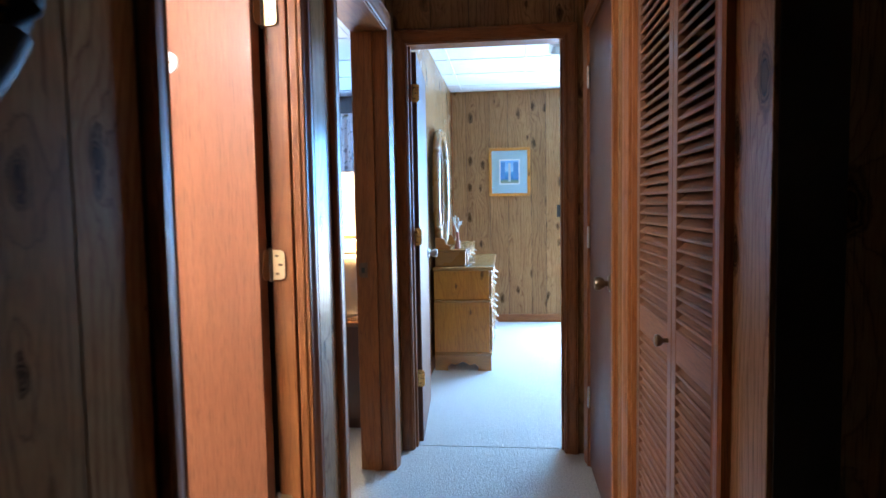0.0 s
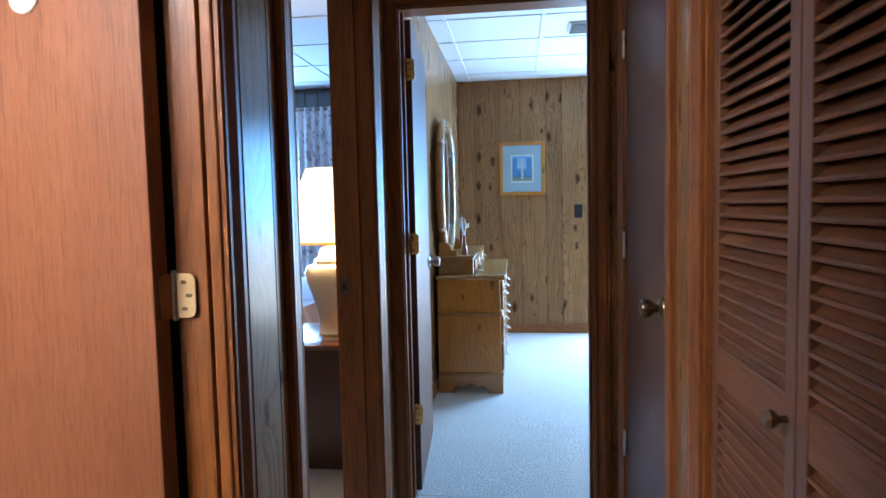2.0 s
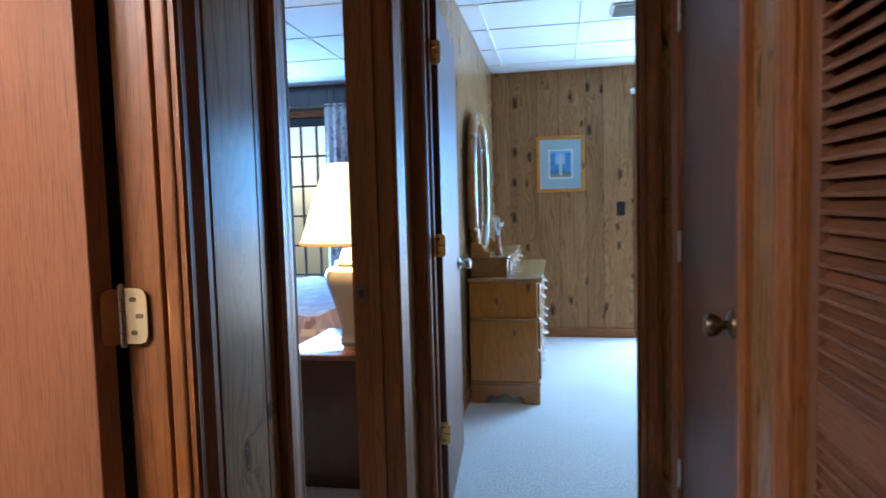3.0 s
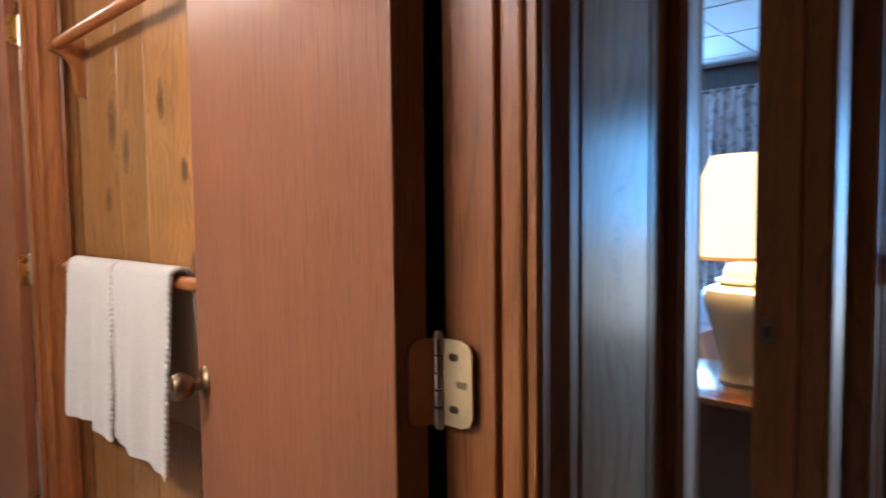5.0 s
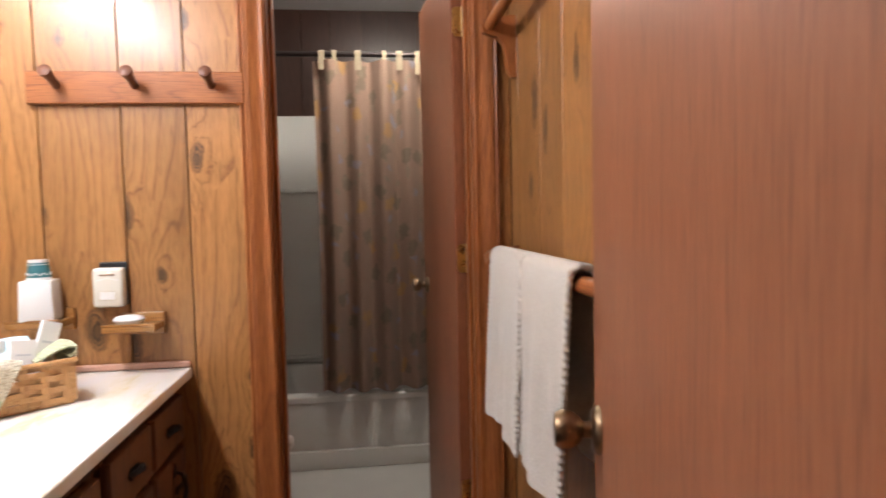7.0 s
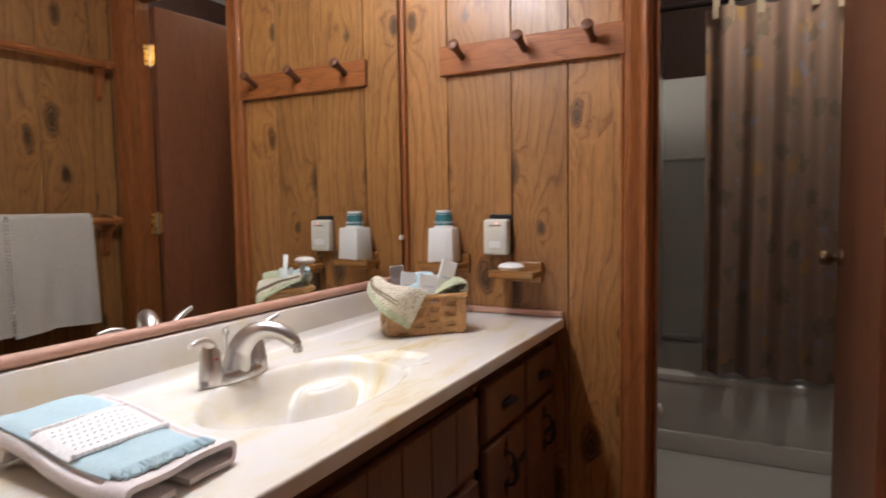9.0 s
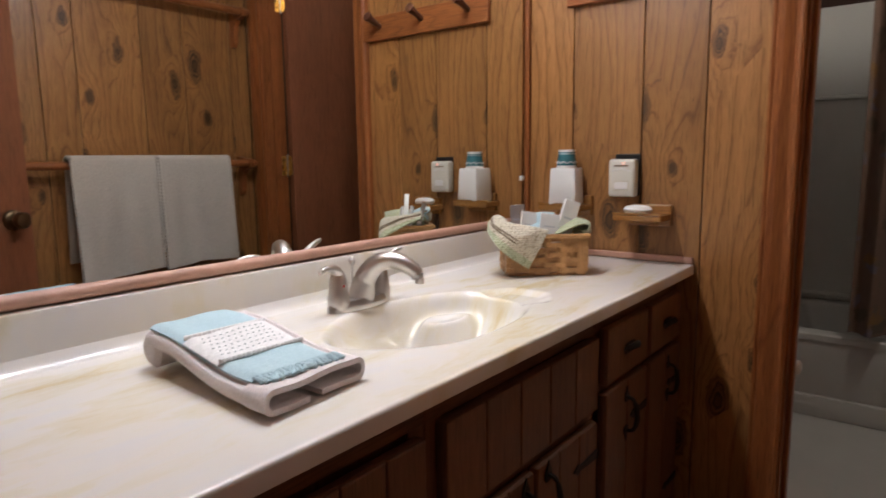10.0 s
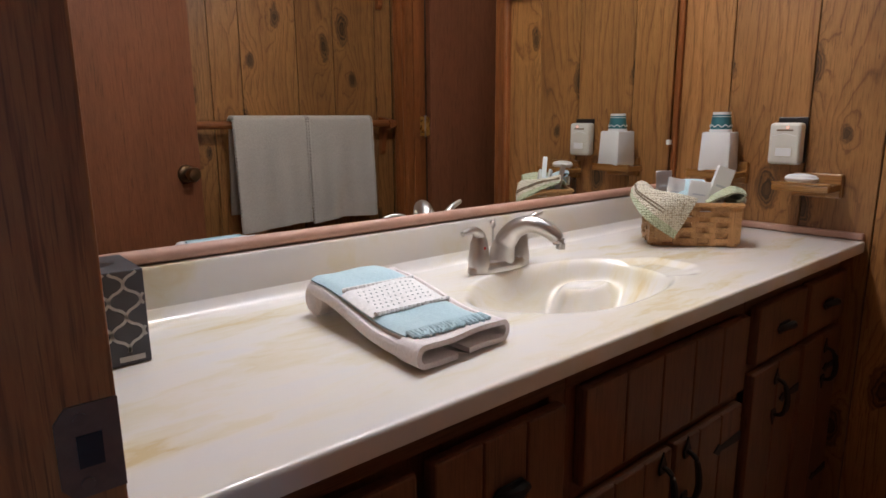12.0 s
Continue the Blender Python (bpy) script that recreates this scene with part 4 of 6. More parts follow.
def folded_towels():
    """Mauve towel folded over with its end slumped, and a smaller aqua towel with lace on top."""
    low = thing("folded_towel", "pale mauve ribbed towel folded on the vanity top", "towel", (-1.052, 0.815, Z_TOP + 0.001), -2.0)

    def wave(u, v, k):
        return 0.0016 * math.sin(23 * u + k) * math.cos(17 * v + 2 * k) + 0.0012 * math.sin(61 * u + 3 * k)
    def lift(v):
        return 0.024 * smoothstep(0.10, -0.10, v)
    # both long sides are turned under to the middle, so that the front end shows two hollow folds
    hw, top_z, low_z, r = 0.0855, 0.0330, 0.0020, 0.0155
    line = [(-0.006 - (hw - r - 0.006) * k / 24, low_z) for k in range(24)]
    line += [(-hw + r - r * math.sin(math.pi * k / 14), (top_z + low_z) / 2 - r * math.cos(math.pi * k / 14)) for k in range(14)]
    line += [(-(hw - r) + 2 * (hw - r) * k / 90, top_z) for k in range(91)]
    line += [(hw - r + r * math.sin(math.pi * k / 14), (top_z + low_z) / 2 + r * math.cos(math.pi * k / 14)) for k in range(1, 15)]
    line += [(hw - r - (hw - r - 0.016) * k / 24, low_z) for k in range(1, 25)]
    grid = []
    for n, (u, z) in enumerate(line):
        row = []
        for k in range(49):
            v = -0.128 + 0.286 * k / 48
            hem = smoothstep(0.112, 0.118, v)
            rib = -0.0042 * math.exp(-((((n % 9) - 4) / 1.1) ** 2)) * (1 - hem) * (1 if z > low_z else 0) + 0.0012 * hem
            out = -1 if u < -(hw - r) else 1 if u > hw - r else 0
            skew = 0.010 * (u / hw) * smoothstep(0.05, 0.158, v)
            row.append((u + out * rib + 0.0025 * math.sin(18 * v), v + skew, max(0.0012, z + lift(v) + wave(u, v, 1) + (rib if z > 0.020 else 0.0))))
        grid.append(row)
    part("fold", sheet(grid, 0.0075), M["terry_pink"], low, soft=True)
    # back end that turns down to the counter
    bm = tube(curve([(-0.083 + 0.166 * i / 8, -0.122 + 0.003 * math.sin(i), 0.030) for i in range(9)], 3), [0.016] + [0.0235] * 23 + [0.016], 18)
    for v in bm.verts:
        v.co.z = max(0.001, 0.030 + (v.co.z - 0.030) * 1.15)
    part("turned_end", bm, M["terry_pink"], low, soft=True)
    top = thing("hand_towel", "aqua hand towel with a white lace band on the folded towel", "towel", (-1.052, 0.815, Z_TOP + 0.001), -2.0)

    def top_piece(name, v0, v1, material, label, lift=0.0, wide=0.062):
        grid = []
        for j in range(21):
            u = -wide + 2 * wide * j / 20 + 0.010
            row = []
            for i in range(25):
                v = v0 + (v1 - v0) * i / 24
                base = 0.0245 + 0.023 * smoothstep(0.10, -0.10, v)
                row.append((u, v, base + 0.0085 + lift + wave(u, v, 5) - 0.005 * smoothstep(wide * 0.86, wide, abs(u - 0.010))))
            grid.append(row)
        return part(name, sheet(grid, -0.008), material, top, label, True)
    top_piece("towel_body", -0.128, 0.128, M["terry_blue"], "aqua terry")
    top_piece("lace_band", -0.032, 0.052, M["lace"], "white crocheted lace band", 0.0025, 0.0625)
    # lace is closed; shade of its openings put on as small dark dots
    bm = bmesh.new()
    rnd = random.Random(4)
    for i in range(11):
        for j in range(6):
            u, v = -0.036 + 0.092 * i / 10 + 0.004 * (j % 2), -0.018 + 0.056 * j / 5
            zz = 0.0245 + 0.023 * smoothstep(0.10, -0.10, v) + 0.0194 + wave(u, v, 5)
            box(u - 0.0008, u + 0.0008, v - 0.0011, v + 0.0011, zz - 0.0016, zz + 0.0005, 0, bm)
    part("lace_mesh", bm, plain("lace_opening_shade", (0.24, 0.29, 0.28), 0.9), top, "dark dots standing for the shaded openings of the lace")
    bm = bmesh.new()
    for i in range(34):
        u = -0.051 + 0.122 * i / 33
        tube([(u, 0.124, 0.0395), (u + rnd.uniform(-0.003, 0.003), 0.135, 0.0385), (u + rnd.uniform(-0.004, 0.004), 0.143 + rnd.uniform(-0.003, 0.003), 0.0365)], 0.0028, 5, bm)
    part("fringe", bm, M["terry_blue"], top, "short aqua fringe")
    part("scalloped_edge", tube([(-0.053 + 0.126 * i / 60, 0.053 + 0.0025 * abs(math.sin(i * 0.9)), 0.0430 + 0.023 * smoothstep(0.10, -0.10, 0.053)) for i in range(61)], 0.0034, 6), M["lace"], top, "white lace edging")
    part("scalloped_edge", tube([(-0.053 + 0.126 * i / 60, -0.033 - 0.0025 * abs(math.sin(i * 0.9)), 0.0430 + 0.023 * smoothstep(0.10, -0.10, -0.033)) for i in range(61)], 0.0034, 6), M["lace"], top, "white lace edging")


folded_towels()


def hanging_towel(x0, x1, y_rail, z_rail, front, back, label, seed):
    """Towel over a rail: front and back fall, hem and soft folds."""
    ob = thing("bath_towel", label, "towel", ((x0 + x1) / 2, y_rail, z_rail), 0, "towels on the lower rail")
    w = x1 - x0
    rnd = random.Random(seed)
    ph = [rnd.uniform(0, 6) for _ in range(4)]
    line = [(0.056 - 0.034 * i / 8, -back + back * i / 8) for i in range(8)]
    line += [(0.022 * math.cos(a), 0.006 + 0.016 * math.sin(a)) for a in [math.pi * i / 8 for i in range(9)]]
    line += [(-0.024 - 0.016 * i / 16, -front * i / 16) for i in range(1, 17)]
    grid = []
    for j in range(61):
        u = -w / 2 + w * j / 60
        row = []
        for d, z in line:
            s = smoothstep(0.0, -0.35, z)
            fold = 0.011 * s * math.sin(2 * math.pi * (u / w) * 1.5 + ph[0]) + 0.006 * s * math.sin(2 * math.pi * (u / w) * 3.2 + ph[1])
            sag = -s * (0.012 * smoothstep(-0.1, 0.5, u / w) + 0.004 * math.sin(5 * u / w + ph[2])) * (0.3 if d > 0 else 1)
            row.append((u, d + (fold * 0.7 if d < 0 else fold * 0.3), z + sag))
        grid.append(row)
    part("terry_cloth", sheet(grid, 0.006), M["terry"], ob, soft=True)
    for side in (0, -1):
        cord = curve([(x, y - 0.003, z) for x, y, z in grid[side][8:]], 8)
        part("corded_edge", tube(cord, [0.0062 + 0.0014 * math.sin(1.6 * k) for k in range(len(cord))], 8), M["terry"], ob, "thick corded selvedge", True)
    return ob


hanging_towel(-1.795, -1.487, 1.915, 1.108, 0.415, 0.36, "white ribbed terry towel over the wooden rail", 2)
hanging_towel(-2.115, -1.805, 1.915, 1.108, 0.408, 0.36, "white ribbed terry towel over the wooden rail", 7)


def towel_rail(z, x0, x1, label):
    """Round wooden rail on two scrolled brackets."""
    ob = thing("towel_rail", label, "towel rail", (0, Y_NORTH, z), 0, "wooden towel rails")
    part("rail", tube([(x0, -0.075, 0.0), (x1, -0.075, 0.0)], 0.0155, 14), M["trim_x"], ob, soft=True)
    out = [(0, 0.030), (-0.085, 0.018), (-0.098, 0.004), (-0.094, -0.018), (-0.075, -0.026), (-0.055, -0.030), (-0.036, -0.052), (-0.030, -0.085), (-0.026, -0.125), (-0.014, -0.142), (0, -0.142)]
    for x in (x0 + 0.02, x1 - 0.05):
        part("bracket", extrude_outline(out, 0.022, "YZ", x), M["trim"], ob)
    return ob


towel_rail(1.100, -2.265, -1.20, "reddish wooden towel rail on scrolled brackets")
towel_rail(1.745, -2.265, -1.20, "reddish wooden upper rail on scrolled brackets")

# ---- bathroom: things on and at the west wall ----
pr = thing("peg_rail", "reddish wooden rail with three turned pegs", "peg rail", (X_PEG + 0.001, 0, 0))
part("board", box(0, 0.018, 0.672, 1.236, 1.541, 1.628, 0.004), M["trim_y"], pr)
for y in (0.752, 0.950, 1.148):
    pg = part("peg", lathe([(0.010, 0.0), (0.010, 0.030), (0.013, 0.055), (0.0165, 0.066), (0.0165, 0.072), (0.008, 0.076)], 18, axis="X"), M["door_dark"], pr, soft=True)
    pg.matrix_local = pose(0.016, y, 1.588, 0, -22, 0)

pf = thing("plug_in_air_freshener", "ivory plug-in air freshener on a dark outlet plate", "air freshener", (X_PEG + 0.001, 0.862, 1.047))
part("outlet_plate", box(0, 0.005, -0.033, 0.041, -0.052, 0.066, 0.002), M["black"], pf, "dark brown outlet plate")
part("body", box(0.006, 0.042, -0.039, 0.039, -0.055, 0.052, 0.009, seg=3), M["offwhite"], pf, soft=True)
part("scent_window", box(0.0415, 0.0432, -0.020, 0.020, -0.034, -0.012, 0.001), M["white"], pf)
part("window_rim", box(0.041, 0.0426, -0.0215, 0.0215, -0.0355, -0.0105, 0.001), M["oat"], pf)
part("vent_slot", box(0.0412, 0.0424, -0.020, 0.020, 0.031, 0.035, 0.0005), M["old_brass"], pf)
part("vent_arch", tube([(0.0418, -0.028, 0.018), (0.0418, 0.0, 0.025), (0.0418, 0.028, 0.018)], 0.0012, 6), M["white"], pf)
part("indicator", lathe([(0.003, 0.0415), (0.003, 0.0430)], 10, centre=(0.006, 0.040), axis="X"), glow("red_indicator", (1.0, 0.12, 0.05), 3.0), pf, "small red light")


def small_shelf(y, z, w, label):
    ob = thing("wall_shelf", label, "shelf", (X_PEG + 0.001, y, z), 0, "small wooden shelves")
    part("back", box(0, 0.016, -w / 2 + 0.02, w / 2, -0.030, 0.030, 0.003), M["pine_y"], ob)
    part("tray", box(0.0162, 0.098, -w / 2, w / 2, -0.012, 0.006, 0.004), M["pine_y"], ob)
    part("lip", box(0.090, 0.099, -w / 2, w / 2, 0.0062, 0.011, 0.001), M["pine_y"], ob)
    return ob


small_shelf(0.930, 0.942, 0.135, "small honey pine soap shelf on the panelled wall")
small_shelf(0.695, 0.962, 0.135, "small honey pine shelf holding the dispenser")
bm = lathe([(0.001, 0.0), (0.020, 0.0005), (0.026, 0.006), (0.027, 0.012), (0.022, 0.020), (0.010, 0.0235), (0.001, 0.024)], 26)
so = part("soap_bar", bm, M["white"], None, soft=True)
so.matrix_world = pose(X_PEG + 0.055, 0.918, 0.9485) @ Matrix.Diagonal((1.0, 1.5, 1.0, 1))
tagged(so, "worn white oval bar of soap on the pine shelf", "soap")

cd = thing("cup_dispenser", "white square tapered cup dispenser on the pine shelf", "cup dispenser", (X_PEG + 0.058, 0.700, 0.9685), 8)
bm = box(-0.036, 0.036, -0.038, 0.038, 0, 0.106, 0.004)
for v in bm.verts:
    f = 1.0 + 0.10 * (1 - v.co.z / 0.106)
    v.co.x *= f
    v.co.y *= f
part("body", bm, M["white"], cd, soft=True)
cup = thing("paper_cup", "teal and white printed paper cup upturned on the dispenser", "cup", (X_PEG + 0.058, 0.700, 0.9685 + 0.1065))
TEAL = plain("teal_print", (0.035, 0.16, 0.18), 0.5)
part("rim", lathe([(0.029, 0.0), (0.0295, 0.002), (0.0285, 0.007)], 26), M["white"], cup, soft=True)
part("wall", lathe([(0.0280, 0.007), (0.0235, 0.046)], 26), TEAL, cup, soft=True)
part("base", lathe([(0.0238, 0.046), (0.0232, 0.053), (0.0215, 0.053)], 26), M["white"], cup, soft=True)
part("border", tube([(0.0278 * math.cos(a), 0.0278 * math.sin(a), 0.016 + 0.003 * math.sin(9 * a)) for a in [2 * math.pi * i / 60 for i in range(61)]], 0.0013, 5), M["white"], cup, "white leafy border")
part("border", tube([(0.0246 * math.cos(a), 0.0246 * math.sin(a), 0.041) for a in [2 * math.pi * i / 40 for i in range(41)]], 0.0008, 5), M["white"], cup, "thin white line")


def basket():
    ob = thing("woven_basket", "honey woven splint basket on the vanity top", "basket", (-1.981, 0.769, Z_TOP + 0.001), 130)
    L, W, H = 0.208, 0.130, 0.106
    part("bottom", box(-L / 2 + 0.006, L / 2 - 0.006, -W / 2 + 0.006, W / 2 - 0.006, 0, 0.006), M["splint_z"], ob)
    rnd = random.Random(9)
    rows, nx, ny = 7, 5, 3

    def path(row):
        pts = []
        zc = 0.008 + (row + 0.5) * (H - 0.016) / rows
        f = 0.985
        for side in range(4):
            n = (nx, ny, nx, ny)[side] * 4
            for i in range(n):
                t = i / n
                a = {0: (-L / 2 + L * t, -W / 2), 1: (L / 2, -W / 2 + W * t), 2: (L / 2 - L * t, W / 2), 3: (-L / 2, W / 2 - W * t)}[side]
                o = {0: (0, -1), 1: (1, 0), 2: (0, 1), 3: (-1, 0)}[side]
                k = (nx, ny, nx, ny)[side]
                bulge = 0.0034 * math.cos(math.pi * (t * k + row + side)) if 0 < i < n - 1 else 0.0
                pts.append((a[0] * f + o[0] * bulge, a[1] * f + o[1] * bulge, zc))
        return pts
    for r in range(rows):
        p = path(r)
        h = (H - 0.016) / rows * 0.470
        bm = bmesh.new()
        vs = []
        for x, y, z in p:
            d = Vector((x, y, 0)).normalized() * 0.0011
            vs.append([bm.verts.new((x + d.x, y + d.y, z - h)), bm.verts.new((x + d.x, y + d.y, z + h)), bm.verts.new((x - d.x, y - d.y, z + h)), bm.verts.new((x - d.x, y - d.y, z - h))])
        for a, b in zip(vs, vs[1:] + vs[:1]):
            for k in range(4):
                bm.faces.new((a[k], b[k], b[(k + 1) % 4], a[(k + 1) % 4]))
        bmesh.ops.recalc_face_normals(bm, faces=bm.faces)
        part("weaver", bm, M["splint"], ob)
    for side, n in ((0, nx), (1, ny), (2, nx), (3, ny)):
        for i in range(n):
            t = (i + 0.5) / n
            x, y = {0: (-L / 2 + L * t, -W / 2), 1: (L / 2, -W / 2 + W * t), 2: (L / 2 - L * t, W / 2), 3: (-L / 2, W / 2 - W * t)}[side]
            bm = box(-0.0085, 0.0085, -0.001, 0.001, 0.002, H - 0.006)
            st = part("stake", bm, M["splint_z"], ob)
            st.matrix_local = pose(x * 0.985, y * 0.985, 0, 0, 0, 0 if side in (0, 2) else 90)
    for z, rad in ((H - 0.006, 0.0055),):
        part("rim", tube([(-L / 2, -W / 2, z), (L / 2, -W / 2, z), (L / 2, W / 2, z), (-L / 2, W / 2, z), (-L / 2, -W / 2, z)], rad, 8), M["splint"], ob, soft=True)
    return ob


basket()


def basket_cloth(name, label, material, stripe, at, turn, w, drop):
    """Small knitted cloth lying over the basket's rim and hanging outside it."""
    ob = thing(name, label, "cloth", at, turn)
    grid = []
    for j in range(25):
        u = -w / 2 + w * j / 24
        row = []
        for i in range(33):
            s = i / 32
            d = -0.07 + 0.07 * min(1, s / 0.35) + 0.018 * math.sin(math.pi * min(1, s / 0.6)) + 0.012 * smoothstep(0.5, 1.0, s)
            tip = drop * (1 - 0.5 * abs(u + 0.02) / (w / 2)) * max(0.0, (s - 0.4) / 0.6)
            z = 0.016 * math.sin(math.pi * min(1.0, s / 0.5)) - tip + 0.006 * math.sin(34 * u + 5 * s) - 0.018 * (1 - min(1, s / 0.25))
            row.append((u * (1 - 0.35 * max(0.0, (s - 0.5))), d + 0.006 * math.sin(40 * u), z))
        grid.append(row)
    part("knit", sheet(grid, 0.004), material, ob, soft=True)
    bm = bmesh.new()
    tube([Vector(r[-1]) + Vector((0, 0.003, 0)) for r in grid], 0.0055, 7, bm)
    part("border", bm, stripe, ob, "sage green knitted border", True)
    bm = bmesh.new()
    for i in (19, 23, 27):
        tube([Vector(r[i]) + Vector((0, 0.0035, 0.001)) for r in grid], 0.0022, 5, bm)
    part("stripes", bm, M["oat"], ob, "oatmeal stripes", True)
    return ob


cb, sb = math.cos(radians(130)), math.sin(radians(130))


def on_basket(dx, dy, dz=0.088):
    dz += 0.018
    return (-1.981 + dx * cb - dy * sb, 0.769 + dx * sb + dy * cb, Z_TOP + dz)


def corner_cloth():
    """Knitted cloth hung over one corner of the basket, its green border outside."""
    ob = thing("dishcloth", "oatmeal knitted cloth with a sage border draped over the basket's corner", "cloth", (-1.981, 0.769, Z_TOP + 0.001), 130)
    rows = [[Vector(p) for p in r] for r in (
        ((-0.052, -0.080, 0.022), (-0.112, -0.090, 0.062), (-0.140, -0.048, 0.098), (-0.138, 0.020, 0.124)),
        ((-0.028, -0.079, 0.062), (-0.078, -0.084, 0.098), (-0.122, -0.040, 0.124), (-0.126, 0.025, 0.138)),
        ((-0.004, -0.074, 0.109), (-0.045, -0.066, 0.121), (-0.098, -0.030, 0.128), (-0.108, 0.030, 0.140)),
        ((0.006, -0.040, 0.100), (-0.030, -0.035, 0.106), (-0.070, -0.012, 0.112), (-0.080, 0.034, 0.116)))]
    lines = [curve(r, 10) for r in rows]
    grid = []
    for k in range(len(lines[0])):
        g = curve([l[k] for l in lines], 12)
        grid.append([p + Vector((-0.6, -0.6, 0.3)) * 0.0022 * math.sin(0.55 * k + 0.2 * n) for n, p in enumerate(g)])
    part("border", sheet([r[:6] for r in grid], 0.006), M["knit_sage"], ob, "sage green knitted border", True)
    part("knit", sheet([r[5:] for r in grid], 0.006), M["knit_oat"], ob, "oatmeal seed-stitch knit", True)
    for n in (9, 11):
        part("stripe", tube([r[n] + Vector((-0.0045, -0.0045, 0.0030)) for r in grid], 0.0020, 6), plain("brown_yarn", (0.20, 0.15, 0.10), 0.9), ob, "brown stripe", True)


corner_cloth()
basket_cloth("dishcloth", "sage knitted cloth tucked round the basket's far rim", M["knit_sage"], M["oat"], on_basket(0.092, 0.010, 0.100), 130 - 90, 0.13, 0.030)
basket_cloth("dishcloth", "aqua and oatmeal knitted cloth at the back of the basket", M["terry_blue"], M["oat"], on_basket(0.004, 0.058, 0.112), 130, 0.075, 0.012)


def packet(label, at, turn, tilt, w, h, t=0.004, material=None, roll=0):
    ob = part("toiletry_packet", box(-w / 2, w / 2, -t / 2, t / 2, 0, h, 0.0012), material or M["white"])
    ob.matrix_world = pose(*at, tilt, roll, turn)
    part("print_bars", box(-w * 0.3, w * 0.3, -t / 2 - 0.0004, -t / 2, h * 0.62, h * 0.66), plain("grey_print", (0.55, 0.57, 0.60), 0.6), ob, "grey printed line")
    return tagged(ob, label, "packet")


packet("tall white boxed packet standing up in the basket", on_basket(0.040, 0.000, 0.040), 138, -4, 0.042, 0.132, 0.014, None, 19)
packet("white paper packet leaning in the basket", on_basket(0.006, -0.024, 0.044), 134, -8, 0.050, 0.092, 0.006, None, 8)
packet("white paper packet leaning in the basket", on_basket(-0.044, -0.004, 0.045), 148, -8, 0.044, 0.096, 0.006, None, 10)
packet("silver foil packet in the basket", on_basket(-0.058, 0.020, 0.050), 122, -14, 0.038, 0.108, 0.003, M["nickel"], -3)
packet("white folded paper packet in the basket", on_basket(0.044, -0.030, 0.050), 128, -42, 0.066, 0.060, 0.005, None, -14)
bo = part("mini_bottle", lathe([(0.010, 0.0), (0.011, 0.03), (0.010, 0.042), (0.005, 0.047), (0.005, 0.058), (0.003, 0.059)], 16), M["nickel"], None, soft=True)
bo.matrix_world = pose(*on_basket(-0.062, -0.014, 0.062), 20, 15, 0)
tagged(bo, "small clear travel bottle with silver cap in the basket", "bottle")


def tissue_box():
    ob = thing("tissue_box", "grey tissue box with a pale quatrefoil lattice", "tissue box", (-0.678, 0.657, Z_TOP + 0.001))
    G = plain("charcoal_card", (0.055, 0.053, 0.058), 0.5)
    L = plain("pale_print", (0.56, 0.54, 0.50), 0.5)
    a, h = 0.0555, 0.122
    part("carton", box(-a, a, -a, a, 0, h, 0.0015), G, ob)

    def lattice(face):
        bm = bmesh.new()
        step, rise = 0.037, 0.021
        for i in range(-3, 4):
            for sg in (1, -1):
                pts = []
                for k in range(0, 61):
                    z = 0.017 + 0.103 * k / 60
                    c = math.cos(math.pi * z / rise)
                    pts.append((i * step + 0.006 + sg * step / 4 * (math.copysign(abs(c) ** 0.7, c) * 1.0 + 1), z))
                for (u0, w0), (u1, w1) in zip(pts, pts[1:]):
                    if max(abs(u0), abs(u1)) < a - 0.002:
                        d = Vector((u1 - u0, w1 - w0)).normalized() * 0.0018
                        q = [(u0 - d.y, w0 + d.x), (u0 + d.y, w0 - d.x), (u1 + d.y, w1 - d.x), (u1 - d.y, w1 + d.x)]
                        bm.faces.new([bm.verts.new((face * (a + 0.0004), s, z) if abs(face) == 1 else (s, (face / 2) * (a + 0.0004), z)) for s, z in q])
        return bm
    part("lattice_print", lattice(2), L, ob, "pale quatrefoil lattice")
    part("lattice_print", lattice(-1), L, ob, "pale quatrefoil lattice")
    part("brand_bar", box(-0.048, -0.018, a + 0.0002, a + 0.0006, 0.005, 0.012), L, ob)
    # carton stays closed; a black disc on top gives the slot's inner shade
    part("opening", lathe([(0.030, h), (0.030, h + 0.0006)], 26), M["black"], ob).matrix_local = Matrix.Diagonal((1.2, 0.7, 1, 1))
    return ob


tissue_box()

# ---- tub room ----
tub = thing("bathtub", "white fibreglass bathtub with a stepped apron", "bathtub", (0, 0, 0))
x0, x1, y0, y1, zt = -4.24, -3.49, 1.052, 2.548, 0.365
bm = bmesh.new()
n = 40
ring = lambda a, b, z, e=0.45: [((x0 + x1) / 2 + a * math.copysign(abs(math.cos(t)) ** e, math.cos(t)), (y0 + y1) / 2 + b * math.copysign(abs(math.sin(t)) ** e, math.sin(t)), z) for t in [2 * math.pi * (i + 0.5) / n for i in range(n)]]
loops = [[bm.verts.new(p) for p in ring(*r)] for r in ((0.375, 0.748, zt - 0.03, 0.03), (0.375, 0.748, zt - 0.006, 0.03), (0.368, 0.745, zt, 0.03), (0.30, 0.71, zt, 0.16), (0.285, 0.695, zt - 0.015, 0.18), (0.25, 0.62, 0.12, 0.3), (0.20, 0.52, 0.07))]
for a, b in zip(loops, loops[1:]):
    for i in range(n):
        bm.faces.new((a[i], a[(i + 1) % n], b[(i + 1) % n], b[i]))
bm.faces.new(loops[-1])
